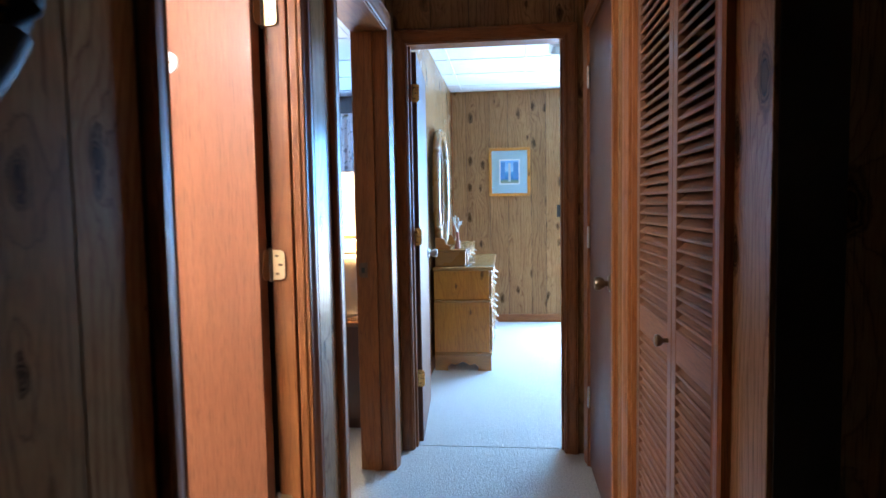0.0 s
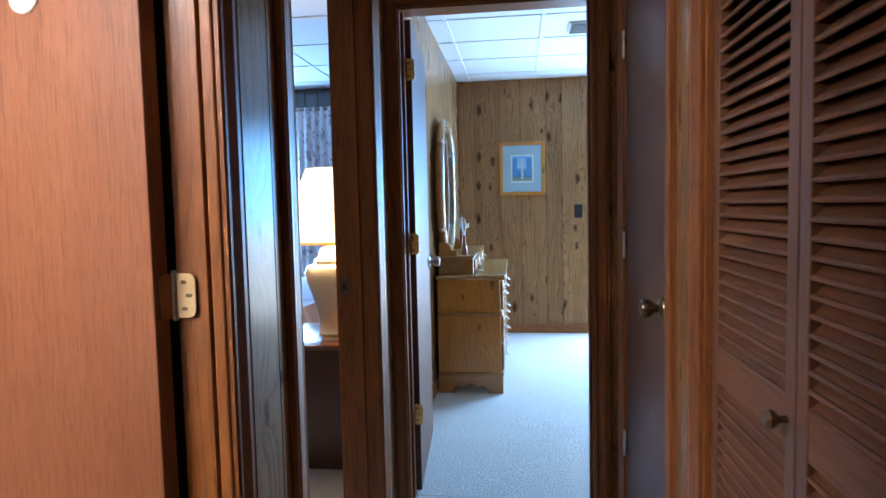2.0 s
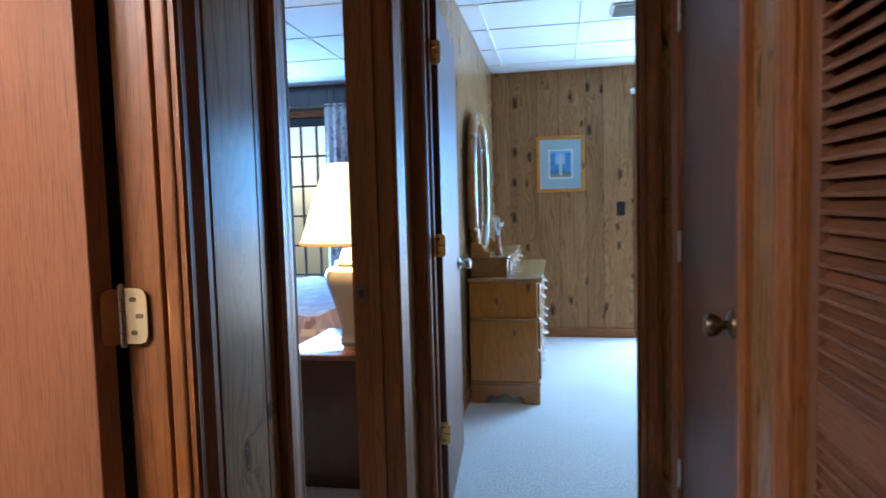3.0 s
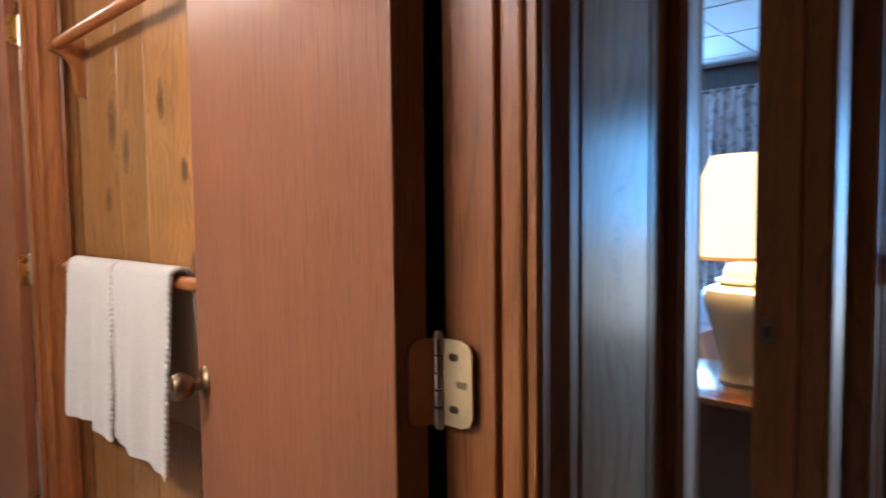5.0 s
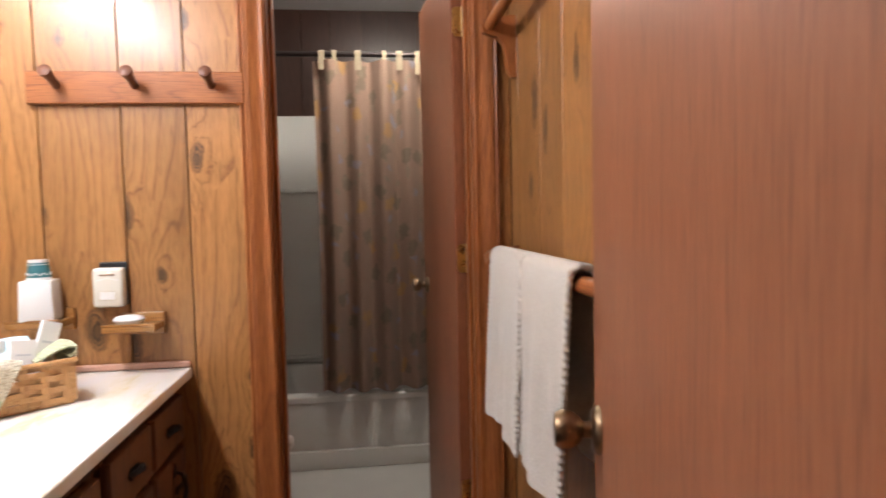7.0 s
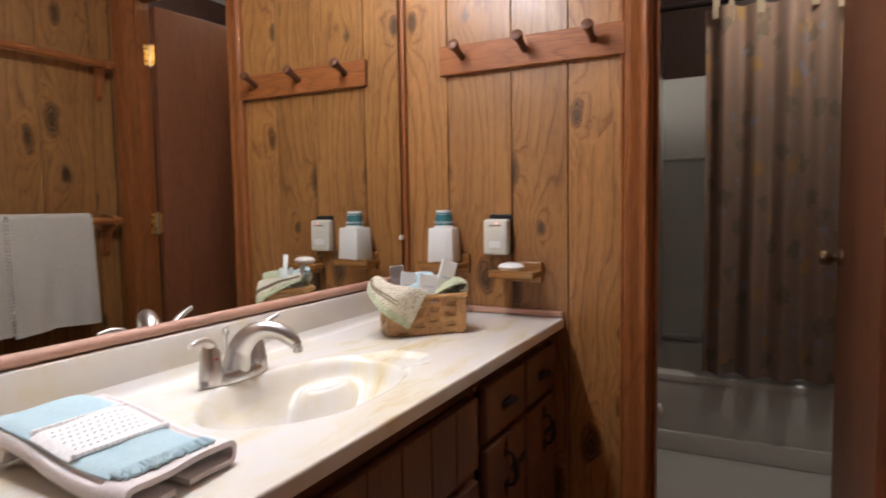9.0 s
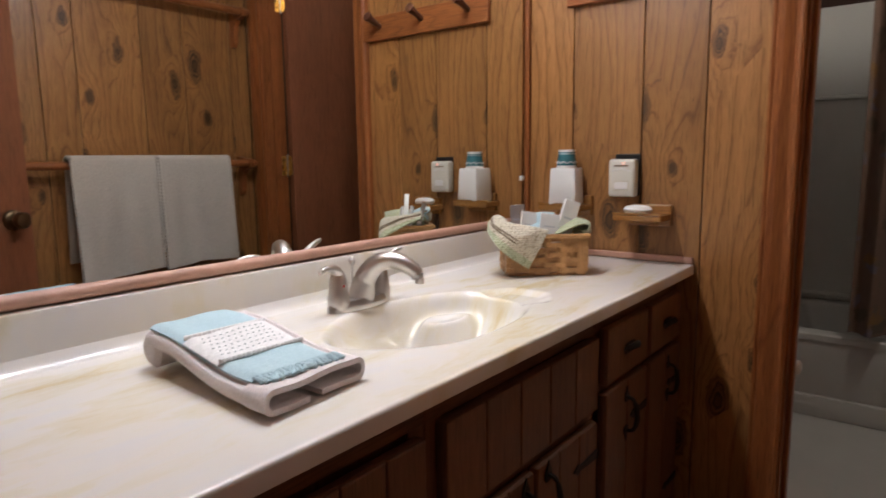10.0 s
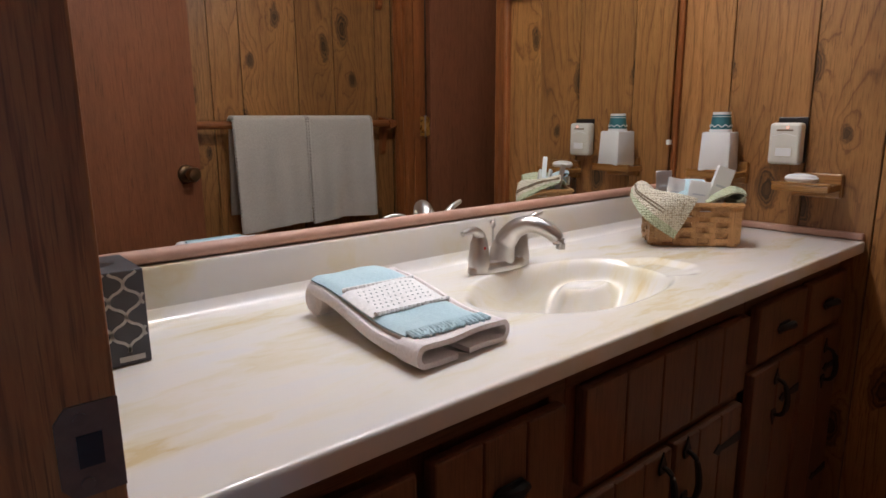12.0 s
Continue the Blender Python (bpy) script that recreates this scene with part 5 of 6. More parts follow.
bmesh.ops.recalc_face_normals(bm, faces=bm.faces)
part("basin", bm, M["tub"], tub, soft=True)
part("apron", box(x1 - 0.03, x1 - 0.004, y0, y1, 0.10, zt - 0.012, 0.006), M["tub"], tub, soft=True)
part("apron_step", box(x1 - 0.03, x1 + 0.012, y0, y1, 0.008, 0.10, 0.008), M["tub"], tub, soft=True)
sur = thing("tub_surround", "white moulded shower surround panels", "shower surround", (0, 0, 0), kind="structure")
part("back_panel", box(-4.238, -4.226, 1.052, 2.548, zt, 1.815, 0.004), M["tub"], sur)
part("end_panel", box(-4.226, -3.50, 1.052, 1.064, zt, 1.815, 0.004), M["tub"], sur)
part("end_panel", box(-4.226, -3.50, 2.536, 2.548, zt, 1.815, 0.004), M["tub"], sur)
for z in (0.40, 1.38):
    part("moulded_ledge", box(-4.226, -4.205, 1.064, 2.536, z - 0.012, z + 0.012, 0.008), M["tub"], sur, soft=True)
# unseen fixture added for the inferred tub room light; dome shape assumed
dome = thing("ceiling_light", "unseen ceiling light inferred for the tub room, drawn as a lit frosted dome", "ceiling lamp", (-3.0, 1.75, TOP - 0.002))
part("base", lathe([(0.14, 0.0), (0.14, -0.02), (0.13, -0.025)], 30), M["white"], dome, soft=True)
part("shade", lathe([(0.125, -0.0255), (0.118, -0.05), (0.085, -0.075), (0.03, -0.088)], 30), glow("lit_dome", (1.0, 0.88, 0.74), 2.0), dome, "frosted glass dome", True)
rod = thing("shower_rod", "dark metal shower rod", "curtain rod", (0, 0, 0))
part("rod", tube([(-3.455, 1.052, 1.975), (-3.455, 2.548, 1.975)], 0.0125, 12), plain("dark_rod", (0.05, 0.04, 0.04), 0.3, 0.8), rod, soft=True)
for y in (1.058, 2.542):
    part("flange", lathe([(0.03, y - 0.006), (0.03, y + 0.006)], 18, centre=(-3.455, 1.975), axis="Y"), M["nickel"], rod)


def floral(name, base, spots, scale=9.0, fold=0.0):
    """Printed cloth: scattered leaves and blossoms on a pale ground."""
    k = Nodes(name)
    p = k.n("TexCoord", "UV")
    c = k.mix(k.noise(p, 3.0, 3.0), tuple(v * 0.9 for v in base), base)
    for i, (col, sc, th) in enumerate(spots):
        q = k.vmath("ADD", p, (3.1 * i, 1.7 * i, 0.0))
        warp = k.vmath("ADD", q, k.vmath("MULTIPLY", k.noise(q, 12.0 + i, 3.0, out=1), (0.10, 0.10, 0.0)))
        d = k.n("TexVoronoi", "Distance", {"voronoi_dimensions": "2D"}, Vector=warp, Scale=sc, Randomness=1.0)
        leaf = k.noise(warp, sc * 6.0, 3.0)
        m = k.ramp(k.math("ADD", d, k.math("MULTIPLY", leaf, 0.30)), (th, 0.85), (th + 0.05, 0.0))
        c = k.mix(m, c, col)
    k.bump(k.noise(p, 300, 2.0), 0.15, 0.001)
    return k.end(c, 0.8, Sheen_Weight=0.1)


def drape(parent, name, material, along, y_or_x, a, b, z0, z1, folds, depth, label="", seed=1, thick=0.003, flare=0.0):
    """Hanging cloth in pleats with cloth coordinates for its print."""
    rnd = random.Random(seed)
    ph = rnd.uniform(0, 6)
    nu, nv = folds * 12, 22
    bm = bmesh.new()
    uv = bm.loops.layers.uv.new("UVMap")
    pts = []
    for i in range(nu + 1):
        t = i / nu
        row = []
        for j in range(nv + 1):
            s = j / nv
            o = depth * (0.55 + 0.45 * s) * math.sin(2 * math.pi * folds * t + ph + 0.7 * math.sin(5 * t)) + 0.3 * depth * math.sin(2 * math.pi * folds * 0.43 * t + 2.1 * s)
            w = a + (b - a) * t + flare * s * (t - 0.5) + 0.006 * math.sin(9 * t + 3 * s)
            z = z1 + (z0 - z1) * s
            row.append(bm.verts.new((y_or_x + o, w, z) if along == "Y" else (w, y_or_x + o, z)))
        pts.append(row)
    for i in range(nu):
        for j in range(nv):
            f = bm.faces.new((pts[i][j], pts[i + 1][j], pts[i + 1][j + 1], pts[i][j + 1]))
            for loop, (ii, jj) in zip(f.loops, ((i, j), (i + 1, j), (i + 1, j + 1), (i, j + 1))):
                loop[uv].uv = (ii / nu * (b - a) * 1.7, jj / nv * (z1 - z0))
    bm.normal_update()
    bmesh.ops.solidify(bm, geom=list(bm.faces), thickness=thick)
    return part(name, bm, material, parent, label, True)


M["shower_cloth"] = floral("floral_shower_cloth", (0.285, 0.185, 0.135), [((0.16, 0.12, 0.08), 5.0, 0.30), ((0.36, 0.20, 0.07), 3.6, 0.24), ((0.22, 0.17, 0.12), 7.0, 0.24), ((0.24, 0.22, 0.25), 5.0, 0.22)])
M["window_cloth"] = floral("floral_window_cloth", (0.66, 0.60, 0.60), [((0.26, 0.20, 0.20), 8.0, 0.28), ((0.36, 0.28, 0.30), 5.0, 0.28), ((0.22, 0.24, 0.20), 10.0, 0.25)])
M["tab_cloth"] = cloth("cream_tab_cloth", (0.42, 0.35, 0.25), (0.30, 0.24, 0.16), 150)
sc = thing("shower_curtain", "beige-brown floral shower curtain hanging from tab loops", "shower curtain", (0, 0, 0))
drape(sc, "cloth", M["shower_cloth"], "Y", -3.455, 1.335, 2.46, 0.395, 1.945, 9, 0.042, "", 5, 0.003)
for i in range(12):
    y = 1.352 + i * 0.096 + (0.026 if i % 3 == 0 else 0.0) - (0.012 if i % 4 == 1 else 0.0)
    w = 0.014 - 0.004 * (i % 2)
    loop = [(-3.455 + 0.0185 * math.cos(t), 1.975 + 0.0185 * math.sin(t)) for t in [math.pi * k / 8 for k in range(9)]]
    loop = [(-3.436, 1.90 - 0.02 * (i % 2))] + loop + [(-3.474, 1.93)]
    part("tab", sheet([[(x, y - w, z) for x, z in loop], [(x, y, z + 0.001) for x, z in loop], [(x, y + w, z) for x, z in loop]], 0.003), M["tab_cloth"], sc, "pale cloth tab", True)
tagged(part("toilet_roll_holder_end", lathe([(0.012, 0.0), (0.020, 0.006), (0.020, 0.02), (0.010, 0.026)], 18, axis="Y"), M["white"]), "white porcelain knob low beside the tub", "knob").location = (-2.434, 1.290, 0.53)

# ---- bedroom at the hall's end ----
dr = thing("dresser", "honey pine dresser with a scalloped plinth", "dresser", (0, 0, 0))
dx0, dx1, dy0, dy1 = -0.485, -0.068, 4.735, 5.99
part("upper_body", box(dx0, dx1, dy0 + 0.01, dy1 - 0.01, 0.535, 0.755, 0.003), M["pine"], dr)
part("lower_body", box(dx0, dx1, dy0, dy1, 0.12, 0.520, 0.003), M["pine"], dr)
part("waist_moulding", box(dx0, dx1 + 0.016, dy0 - 0.016, dy1 + 0.016, 0.518, 0.538, 0.008), M["pine_y"], dr, soft=True)
part("top", box(dx0 - 0.005, dx1 + 0.035, dy0 - 0.022, dy1 + 0.022, 0.755, 0.785, 0.009, seg=3), M["pine_y"], dr, soft=True)
part("base_moulding", box(dx0, dx1 + 0.016, dy0 - 0.016, dy1 + 0.016, 0.115, 0.140, 0.008), M["pine_y"], dr, soft=True)


def scallop(a, b, h, notch=0.10):
    """Plinth outline with shaped bracket feet."""
    m = (a + b) / 2
    half = (b - a) / 2 - notch
    out = [(a, h), (a, 0), (a + notch, 0)]
    for i in range(0, 25):
        t = i / 24
        out.append((m - half + 2 * half * t, 0.018 + 0.036 * min(1, 8 * t, 8 * (1 - t)) + 0.012 * math.cos(4 * math.pi * t)))
    return out + [(b - notch, 0), (b, 0), (b, h)]


part("plinth", extrude_outline(scallop(dx0, dx1 + 0.010, 0.117), 0.018, "XZ", dy0 - 0.010), M["pine_x"], dr)
part("plinth", extrude_outline(scallop(dy0 + 0.010, dy1, 0.117, 0.16), 0.018, "YZ", dx1 - 0.008), M["pine_y"], dr)
part("plinth", box(dx0, dx1 - 0.01, dy1 - 0.018, dy1, 0.0, 0.117), M["pine_x"], dr)
for z0, z1, n in ((0.555, 0.745, 3), (0.340, 0.510, 2), (0.150, 0.325, 2)):
    w = (dy1 - dy0 - 0.04) / n
    for i in range(n):
        a, b = dy0 + 0.02 + i * w + 0.008, dy0 + 0.02 + (i + 1) * w - 0.008
        f = part("drawer", box(dx1 + 0.001, dx1 + 0.020, a, b, z0, z1, 0.007, seg=3), M["pine_y"], dr, soft=True)
        for yy in ((a + b) / 2 - w * 0.25, (a + b) / 2 + w * 0.25) if n == 2 else ((a + b) / 2,):
            part("bail_pull", tube([(dx1 + 0.020, yy - 0.035, (z0 + z1) / 2 + 0.008), (dx1 + 0.042, yy - 0.028, (z0 + z1) / 2 - 0.010), (dx1 + 0.048, yy, (z0 + z1) / 2 - 0.016), (dx1 + 0.042, yy + 0.028, (z0 + z1) / 2 - 0.010), (dx1 + 0.020, yy + 0.035, (z0 + z1) / 2 + 0.008)], 0.0035, 7), M["nickel"], f, "silvery bail pull", True)
gallery = thing("dresser_mirror", "pine dresser mirror in an arched frame on a drawer box", "mirror", (0, 0, 0))
part("drawer_box", box(-0.478, -0.245, 4.80, 5.92, 0.785, 0.895, 0.006), M["pine_y"], gallery)
part("box_top", box(-0.482, -0.235, 4.79, 5.93, 0.895, 0.910, 0.006), M["pine_y"], gallery, soft=True)
for i in range(3):
    y = 4.82 + i * 0.37
    f = part("small_drawer", box(-0.2445, -0.228, y, y + 0.34, 0.800, 0.885, 0.012, seg=3), M["pine_y"], gallery, soft=True)
    part("bail_pull", tube([(-0.228, y + 0.14, 0.848), (-0.208, y + 0.15, 0.836), (-0.208, y + 0.19, 0.836), (-0.228, y + 0.20, 0.848)], 0.003, 7), M["nickel"], f, "silvery bail pull", True)
for y in (4.80, 5.46):
    part("scroll_support", extrude_outline([(-0.475, 0.911), (-0.36, 0.911), (-0.35, 0.935), (-0.39, 0.950), (-0.405, 0.985), (-0.43, 1.0), (-0.475, 1.0)], 0.022, "XZ", y), M["pine_x"], gallery)
arch = [(0.37 * math.copysign(abs(math.cos(t)) ** 0.75, math.cos(t)), 0.455 * math.copysign(abs(math.sin(t)) ** 0.85, math.sin(t))) for t in [2 * math.pi * i / 56 for i in range(56)]]
part("frame", tube([(-0.455, 5.14 + a, 1.37 + b) for a, b in arch + arch[:1]], 0.030, 10), M["pine_y"], gallery, soft=True)
part("inner_bead", tube([(-0.438, 5.14 + a * 0.90, 1.37 + b * 0.91) for a, b in arch + arch[:1]], 0.010, 8), M["pine_y"], gallery, soft=True)
part("glass", extrude_outline([(5.14 + a * 0.94, 1.37 + b * 0.94) for a, b in arch], 0.006, "YZ", -0.458), M["mirror"], gallery)
part("backing", extrude_outline([(5.14 + a * 0.98, 1.37 + b * 0.98) for a, b in arch], 0.012, "YZ", -0.472), M["panel_dark"], gallery)
va = thing("bud_vase", "reddish glass bud vase with dried white flowers", "vase", (-0.315, 4.93, 0.910))
part("body", lathe([(0.022, 0.0), (0.024, 0.01), (0.016, 0.05), (0.011, 0.10), (0.014, 0.13)], 18), plain("red_glass", (0.30, 0.10, 0.07), 0.12), va, soft=True)
bm = bmesh.new()
rnd = random.Random(12)
for i in range(9):
    a, r = rnd.uniform(0, 6.28), rnd.uniform(0.01, 0.035)
    tip = (r * math.cos(a), r * math.sin(a), rnd.uniform(0.19, 0.25))
    tube([(0, 0, 0.08), (r * 0.3 * math.cos(a), r * 0.3 * math.sin(a), 0.15), tip], 0.0013, 5, bm)
    for k in range(4):
        lathe([(0.001, tip[2] - 0.012 + k * 0.007), (0.006, tip[2] - 0.008 + k * 0.007), (0.001, tip[2] - 0.003 + k * 0.007)], 6, bm, (tip[0] + rnd.uniform(-0.006, 0.006), tip[1]))
part("dried_flowers", bm, M["offwhite"], va, "pale dried flower sprigs")

# framed picture
pc = thing("framed_picture", "seascape print in a blue mat and honey wood frame", "picture", (0.098, Y_FAR - 0.002, 1.587))
w, h = 0.214, 0.251
for a, b, c, d in ((-w, w, h - 0.030, h), (-w, w, -h, -h + 0.030), (-w, -w + 0.030, -h + 0.030, h - 0.030), (w - 0.030, w, -h + 0.030, h - 0.030)):
    part("frame", box(a, b, -0.022, 0, c, d, 0.004), M["pine"], pc)
part("mat", box(-w + 0.028, w - 0.028, -0.010, -0.004, -h + 0.028, h - 0.028), plain("pale_blue_mat", (0.40, 0.56, 0.60), 0.8), pc, "pale blue mat board")
part("print_border", box(-0.108, 0.108, -0.0115, -0.0102, -0.132, 0.132), M["white"], pc)
k = Nodes("seascape_print")
p_ = k.n("TexCoord", "Generated")
zz = k.n("SeparateXYZ", 2, Vector=p_)
xx = k.n("SeparateXYZ", 0, Vector=p_)
sea = k.ramp(k.math("ADD", zz, k.math("MULTIPLY", k.noise(p_, 9.0, 4.0), 0.10)), (0.0, (0.42, 0.40, 0.30)), (0.16, (0.20, 0.32, 0.22)), (0.24, (0.05, 0.22, 0.52)), (0.52, (0.10, 0.38, 0.66)), (0.60, (0.40, 0.66, 0.82)), (1.0, (0.20, 0.50, 0.80)))
M["print"] = k.end(sea, 0.6)
part("print", box(-0.094, 0.094, -0.0130, -0.0117, -0.118, 0.118), M["print"], pc, "blue seascape print")
SHUT = plain("blue_shutter_print", (0.10, 0.30, 0.60), 0.6)
for a, b in ((-0.092, -0.048), (0.040, 0.092)):
    part("painted_shutter", box(a, b, -0.0136, -0.0131, -0.07, 0.10), SHUT, pc)
part("painted_post", box(-0.012, 0.012, -0.0136, -0.0131, -0.10, 0.09), plain("pale_print_stone", (0.60, 0.62, 0.60), 0.7), pc)
part("glazing", box(-w + 0.029, w - 0.029, -0.0165, -0.0155, -h + 0.029, h - 0.029), plain("picture_glass", (1, 1, 1), 0.03, 0.0, 0.0, 8, 0.0, Transmission_Weight=1.0, IOR=1.1), pc).visible_shadow = False
sw = thing("light_switch", "dark brown light switch plate on the panelled wall", "switch", (0.624, Y_FAR - 0.001, 1.172))
part("plate", box(-0.038, 0.038, -0.006, 0, -0.063, 0.063, 0.003), M["black"], sw)
part("toggle", box(-0.006, 0.006, -0.018, -0.006, -0.012, 0.012, 0.002), M["black"], sw)
vt = thing("ceiling_vent", "white metal air diffuser in the suspended ceiling", "air vent", (0.52, 5.05, TOP - 0.004))
part("frame", box(-0.11, 0.11, -0.13, 0.13, -0.004, 0.0, 0.001), M["white"], vt)
for i in range(7):
    sl = part("vane", box(-0.095, 0.095, -0.012, 0.012, -0.001, 0.001), M["white"], vt)
    sl.matrix_local = pose(0, -0.105 + i * 0.035, -0.010, 25, 0, 0)

# glass door of the bedroom
gd = thing("glass_patio_door", "wood-framed sliding glass patio door", "glass door", (0, 0, 0), kind="structure")
FR = M["trim"]
for a, b in ((0.80, 0.86), (1.63, 1.72), (2.49, 2.55)):
    part("stile", box(a, b, Y_FAR + 0.012, Y_FAR + 0.07, 0.02, 2.10, 0.004), FR, gd)
for a, b in ((0.0, 0.09), (2.02, 2.10)):
    part("rail", box(0.86, 2.49, Y_FAR + 0.014, Y_FAR + 0.068, a, b, 0.004), M["trim_x"], gd)
prof = casing_profile()
part("casing", strip(prof, (0.80, Y_FAR, 0), (0.80, Y_FAR, 2.10), (0, 1), (-1, 0, 0), (0, -1, 0)), FR, gd)
part("casing", strip(prof, (2.55, Y_FAR, 0), (2.55, Y_FAR, 2.10), (0, 1), (1, 0, 0), (0, -1, 0)), FR, gd)
part("casing", strip(prof, (0.80, Y_FAR, 2.10), (2.55, Y_FAR, 2.10), (1, 1), (0, 0, 1), (0, -1, 0)), M["trim_x"], gd)
GLASS = plain("window_glass", (1, 1, 1), 0.02, 0.0, 0.0, 8, 0.0, Transmission_Weight=1.0, IOR=1.02)
for a, b in ((0.86, 1.63), (1.72, 2.49)):
    part("pane", box(a, b, Y_FAR + 0.038, Y_FAR + 0.042, 0.09, 2.02), GLASS, gd).visible_shadow = False
cr = thing("curtain_rod_bracket", "white metal curtain rod end on the far wall", "bracket", (0.735, Y_FAR - 0.002, 2.19))
part("bracket", box(-0.02, 0.02, -0.06, 0, -0.012, 0.03, 0.004), M["white"], cr)
part("rod", tube([(-0.03, -0.055, 0.01), (1.9, -0.055, 0.01)], 0.010, 10), M["white"], cr, soft=True)

# ---- guest room ----
ns = thing("nightstand", "dark cherry nightstand with a polished top", "nightstand", (0, 0, 0))
nx0, nx1, ny0, ny1 = -1.12, -0.67, 3.47, 4.02
part("body", box(nx0, nx1, ny0, ny1, 0.055, 0.580, 0.003), M["cherry"], ns)
part("plinth", box(nx0 + 0.01, nx1, ny0 + 0.012, ny1 - 0.01, 0.0, 0.055), M["cherry"], ns)
part("top", box(nx0 - 0.020, nx1, ny0 - 0.018, ny1 + 0.018, 0.580, 0.605, 0.006), M["cherry_top"], ns, soft=True)
lm = thing("table_lamp", "cream ginger-jar table lamp with a pleated shade, lit", "table lamp", (-0.872, 3.75, 0.605))
part("jar", lathe([(0.095, 0.0), (0.098, 0.012), (0.090, 0.022), (0.088, 0.05), (0.098, 0.11), (0.122, 0.20), (0.148, 0.275), (0.155, 0.315), (0.146, 0.345), (0.110, 0.362), (0.095, 0.368)], 36), M["ceramic"], lm, soft=True)
part("lid", lathe([(0.100, 0.368), (0.108, 0.374), (0.106, 0.384), (0.086, 0.392), (0.080, 0.420), (0.070, 0.440), (0.030, 0.448)], 36), M["ceramic"], lm, soft=True)
part("neck", lathe([(0.024, 0.448), (0.020, 0.475), (0.012, 0.480), (0.012, 0.60)], 16), M["brass"], lm, soft=True)
k = Nodes("lit_pleated_shade")
sh = k.end((0.80, 0.70, 0.52), 0.8, Transmission_Weight=0.0, Emission_Color=(1.0, 0.72, 0.42, 1), Emission_Strength=1.7)
bm = bmesh.new()
rings = []
nn = 160
for r, z in ((0.262, 0.470), (0.255, 0.490), (0.190, 0.700), (0.135, 0.828), (0.133, 0.838)):
    rings.append([bm.verts.new(((r + 0.0022 * (-1) ** i) * math.cos(2 * math.pi * i / nn), (r + 0.0022 * (-1) ** i) * math.sin(2 * math.pi * i / nn), z)) for i in range(nn)])
for a, b in zip(rings, rings[1:]):
    for i in range(nn):
        bm.faces.new((a[i], a[(i + 1) % nn], b[(i + 1) % nn], b[i]))
bm.normal_update()
bmesh.ops.solidify(bm, geom=list(bm.faces), thickness=0.002)
shade = part("shade", bm, sh, lm, "glowing cream pleated shade")
part("hem", tube([(0.2655 * math.cos(math.pi * n / 32), 0.2655 * math.sin(math.pi * n / 32), 0.474) for n in range(65)], 0.0065, 8), Nodes("lit_shade_hem").end((0.75, 0.55, 0.30), 0.8, Emission_Color=(1.0, 0.42, 0.10, 1), Emission_Strength=0.7), shade, "orange-lit lower hem", True)

# window with muntins, roller and curtains
wn = thing("window_guest_room", "black-framed window with small panes", "window", (0, 0, 0), kind="structure")
BLK = plain("black_window_frame", (0.02, 0.02, 0.022), 0.4)
for a, b in ((-3.10, -3.05), (-2.08, -2.03)):
    part("window_frame", box(a, b, Y_FAR + 0.012, Y_FAR + 0.07, 0.25, 2.13, 0.003), BLK, wn)
for a, b in ((0.25, 0.30), (2.05, 2.13)):
    part("window_frame", box(-3.05, -2.08, Y_FAR + 0.013, Y_FAR + 0.069, a, b, 0.003), BLK, wn)
for i in range(1, 6):
    x = -3.05 + i * 0.97 / 6
    part("muntin", box(x - 0.009, x + 0.009, Y_FAR + 0.028, Y_FAR + 0.050, 0.30, 2.05), BLK, wn)
for j in range(1, 6):
    z = 0.30 + j * 1.75 / 6
    part("muntin", box(-3.05, -2.08, Y_FAR + 0.030, Y_FAR + 0.048, z - 0.009, z + 0.009), BLK, wn)
part("pane", box(-3.05, -2.08, Y_FAR + 0.037, Y_FAR + 0.041, 0.30, 2.05), GLASS, wn).visible_shadow = False
part("casing", strip(prof, (-2.03, Y_FAR, 0.25), (-2.03, Y_FAR, 2.13), (0, 1), (1, 0, 0), (0, -1, 0)), M["trim"], wn)
part("casing", strip(prof, (-3.10, Y_FAR, 2.13), (-2.03, Y_FAR, 2.13), (1, 1), (0, 0, 1), (0, -1, 0)), M["trim_x"], wn)
cu = thing("window_curtain", "mauve and grey floral pleated curtain", "curtain", (0, 0, 0))
drape(cu, "cloth", M["window_cloth"], "X", Y_FAR - 0.09, -2.11, -1.45, 0.35, 2.235, 8, 0.030, "", 3, 0.004, 0.05)
part("rod", tube([(-3.2, Y_FAR - 0.09, 2.215), (-1.40, Y_FAR - 0.09, 2.215)], 0.011, 10), M["old_brass"], cu, soft=True)
M["quilt"] = floral("floral_quilt", (0.30, 0.27, 0.36), [((0.42, 0.36, 0.44), 4.0, 0.28), ((0.16, 0.11, 0.16), 6.0, 0.24), ((0.34, 0.16, 0.12), 5.0, 0.20)])
bd = thing("bed", "bed with a purple floral quilt beside the nightstand", "bed", (0, 0, 0))
part("base", box(-3.0, -1.25, 4.25, 6.15, 0.10, 0.34, 0.02), M["cherry"], bd)
for x in (-2.95, -1.33):
    for y in (4.3, 6.07):
        part("leg", box(x, x + 0.06, y, y + 0.06, 0, 0.10), M["cherry"], bd)
bm = bmesh.new()
uvl = bm.loops.layers.uv.new("UVMap")
nu, nv = 30, 30
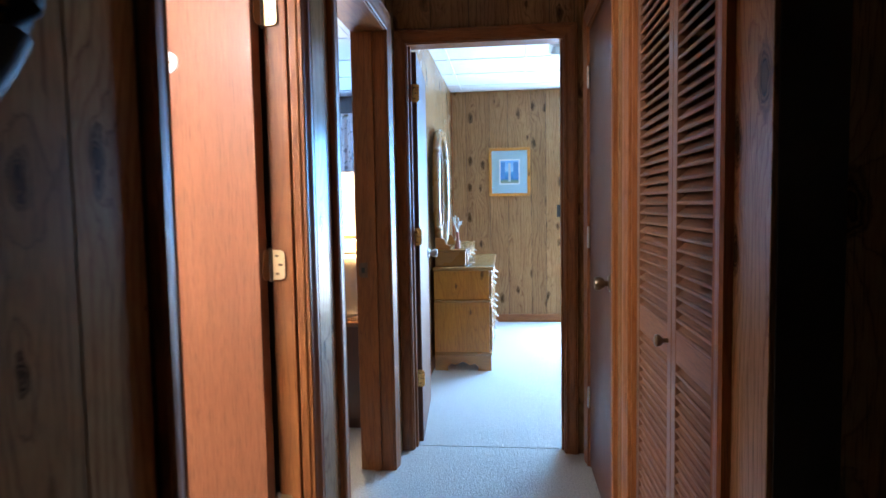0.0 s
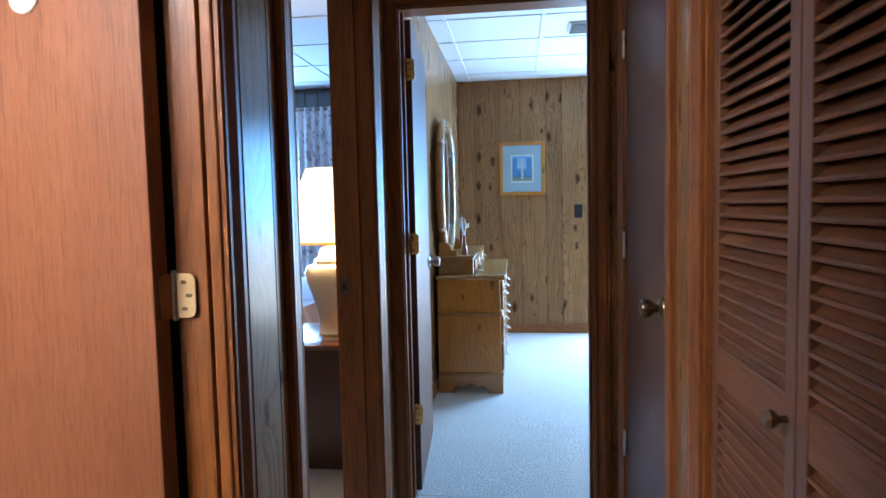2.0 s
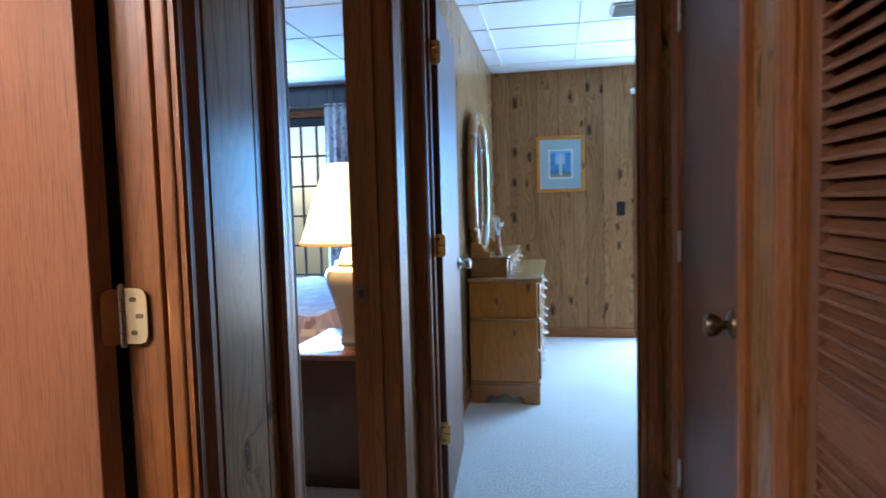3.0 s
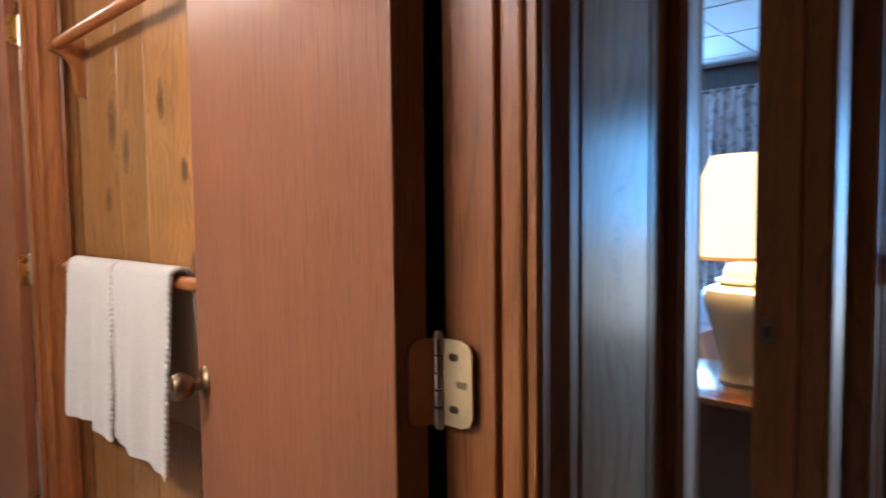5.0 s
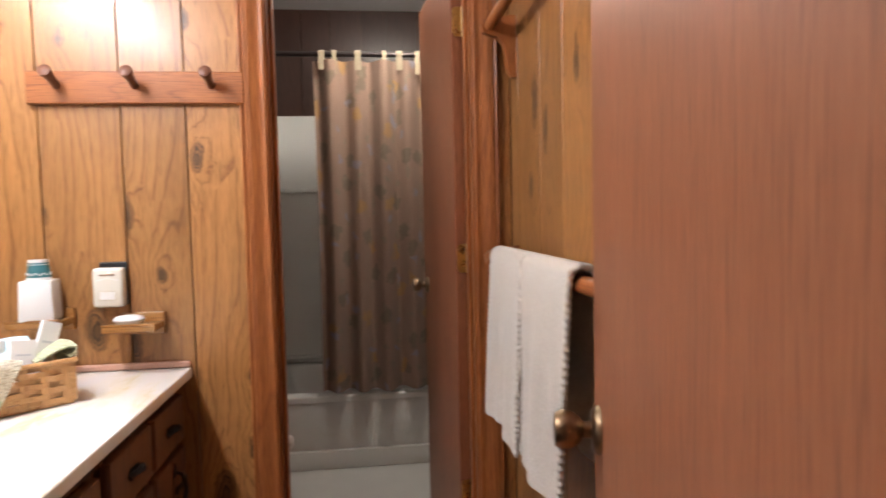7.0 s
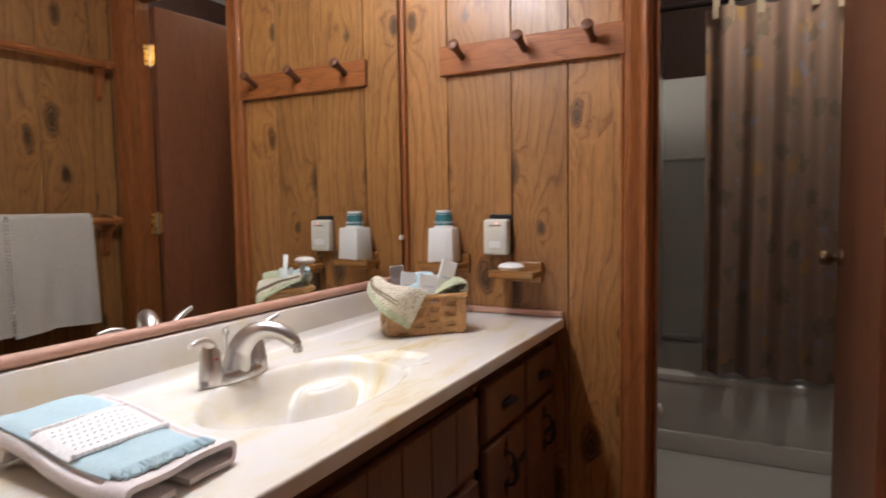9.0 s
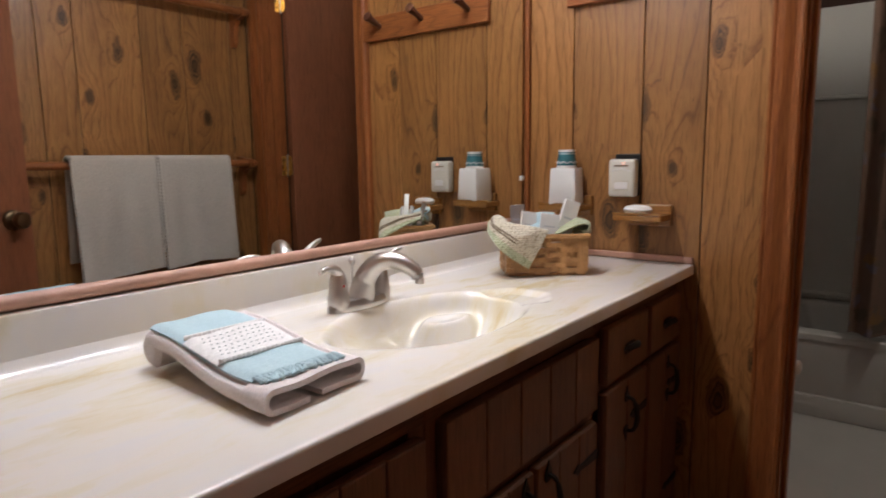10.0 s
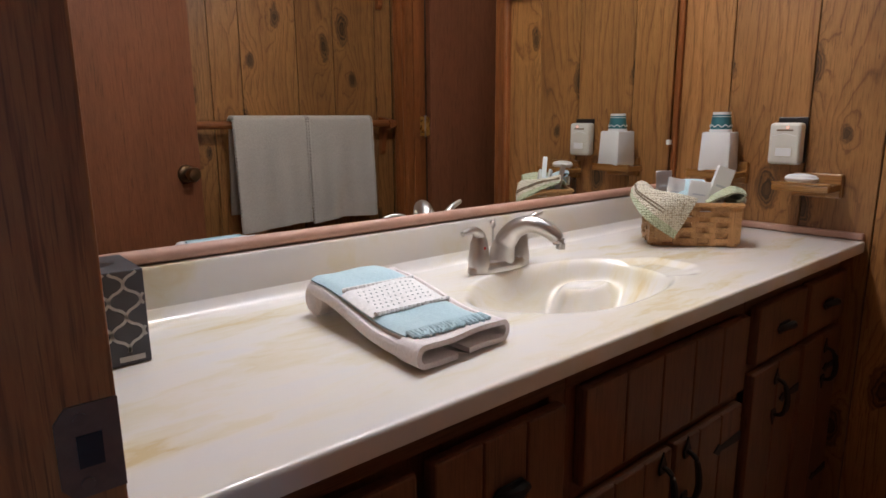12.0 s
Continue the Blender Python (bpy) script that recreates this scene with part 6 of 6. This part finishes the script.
rows = [[bm.verts.new((-3.06 + 1.88 * i / nu, 4.18 + 2.02 * j / nv, (0.60 + 0.012 * math.sin(4 * i / 3.0) * math.sin(j * 1.1)) - 0.40 * max(smoothstep(0.94, 1.0, i / nu), smoothstep(0.06, 0.0, j / nv), smoothstep(0.06, 0.0, i / nu)))) for j in range(nv + 1)] for i in range(nu + 1)]
for i in range(nu):
    for j in range(nv):
        f = bm.faces.new((rows[i][j], rows[i + 1][j], rows[i + 1][j + 1], rows[i][j + 1]))
        for loop, (ii, jj) in zip(f.loops, ((i, j), (i + 1, j), (i + 1, j + 1), (i, j + 1))):
            loop[uvl].uv = (ii / nu * 1.9, jj / nv * 2.0)
bm.normal_update()
bmesh.ops.solidify(bm, geom=list(bm.faces), thickness=-0.03)
part("quilt", bm, M["quilt"], bd, "purple floral quilt", True)
part("mattress", box(-3.0, -1.25, 4.25, 6.15, 0.34, 0.565, 0.05), M["terry"], bd)

# ---- boards of the walls ----


def board_mesh(w, h, d=0.008, c=0.0012):
    """Board with chamfered front edges; front looks along +y, from 0 to w along x."""
    v = []
    for i, y in ((0.0, -d), (0.0, -c), (c, 0.0)):
        v += [(i, y, 0), (w - i, y, 0), (w - i, y, h), (i, y, h)]
    f = [(8, 9, 10, 11), (3, 2, 1, 0)]
    for a in (0, 4):
        for k in range(4):
            f.append((a + k, a + (k + 1) % 4, a + 4 + (k + 1) % 4, a + 4 + k))
    me = bpy.data.meshes.new("board")
    me.from_pydata(v, [], f)
    me.flip_normals()
    return me


for parent, axis, face, side, spans, material, seed, widths, joints in PLANKS:
    rnd = random.Random(seed)
    lo, hi = min(s[0] for s in spans), max(s[1] for s in spans)
    cuts = [lo, *joints]
    while not joints and cuts[-1] < hi:
        cuts.append(cuts[-1] + rnd.uniform(*widths))
    for a, b, z0, z1 in spans:
        edges = [a] + [c for c in cuts if a + 0.02 < c < b - 0.02] + [b]
        for p, q in zip(edges, edges[1:]):
            me = board_mesh(q - p - 0.003, z1 - z0)
            me.materials.append(material)
            ob = new("board", me)
            if axis == "X":
                ob.matrix_world = pose(p + 0.0015, face, z0) if side > 0 else pose(q - 0.0015, face, z0, 0, 0, 180)
            else:
                ob.matrix_world = pose(face, q - 0.0015, z0, 0, 0, -90) if side > 0 else pose(face, p + 0.0015, z0, 0, 0, 90)
            m = ob.matrix_world.copy()
            ob.parent = parent
            ob.matrix_world = m
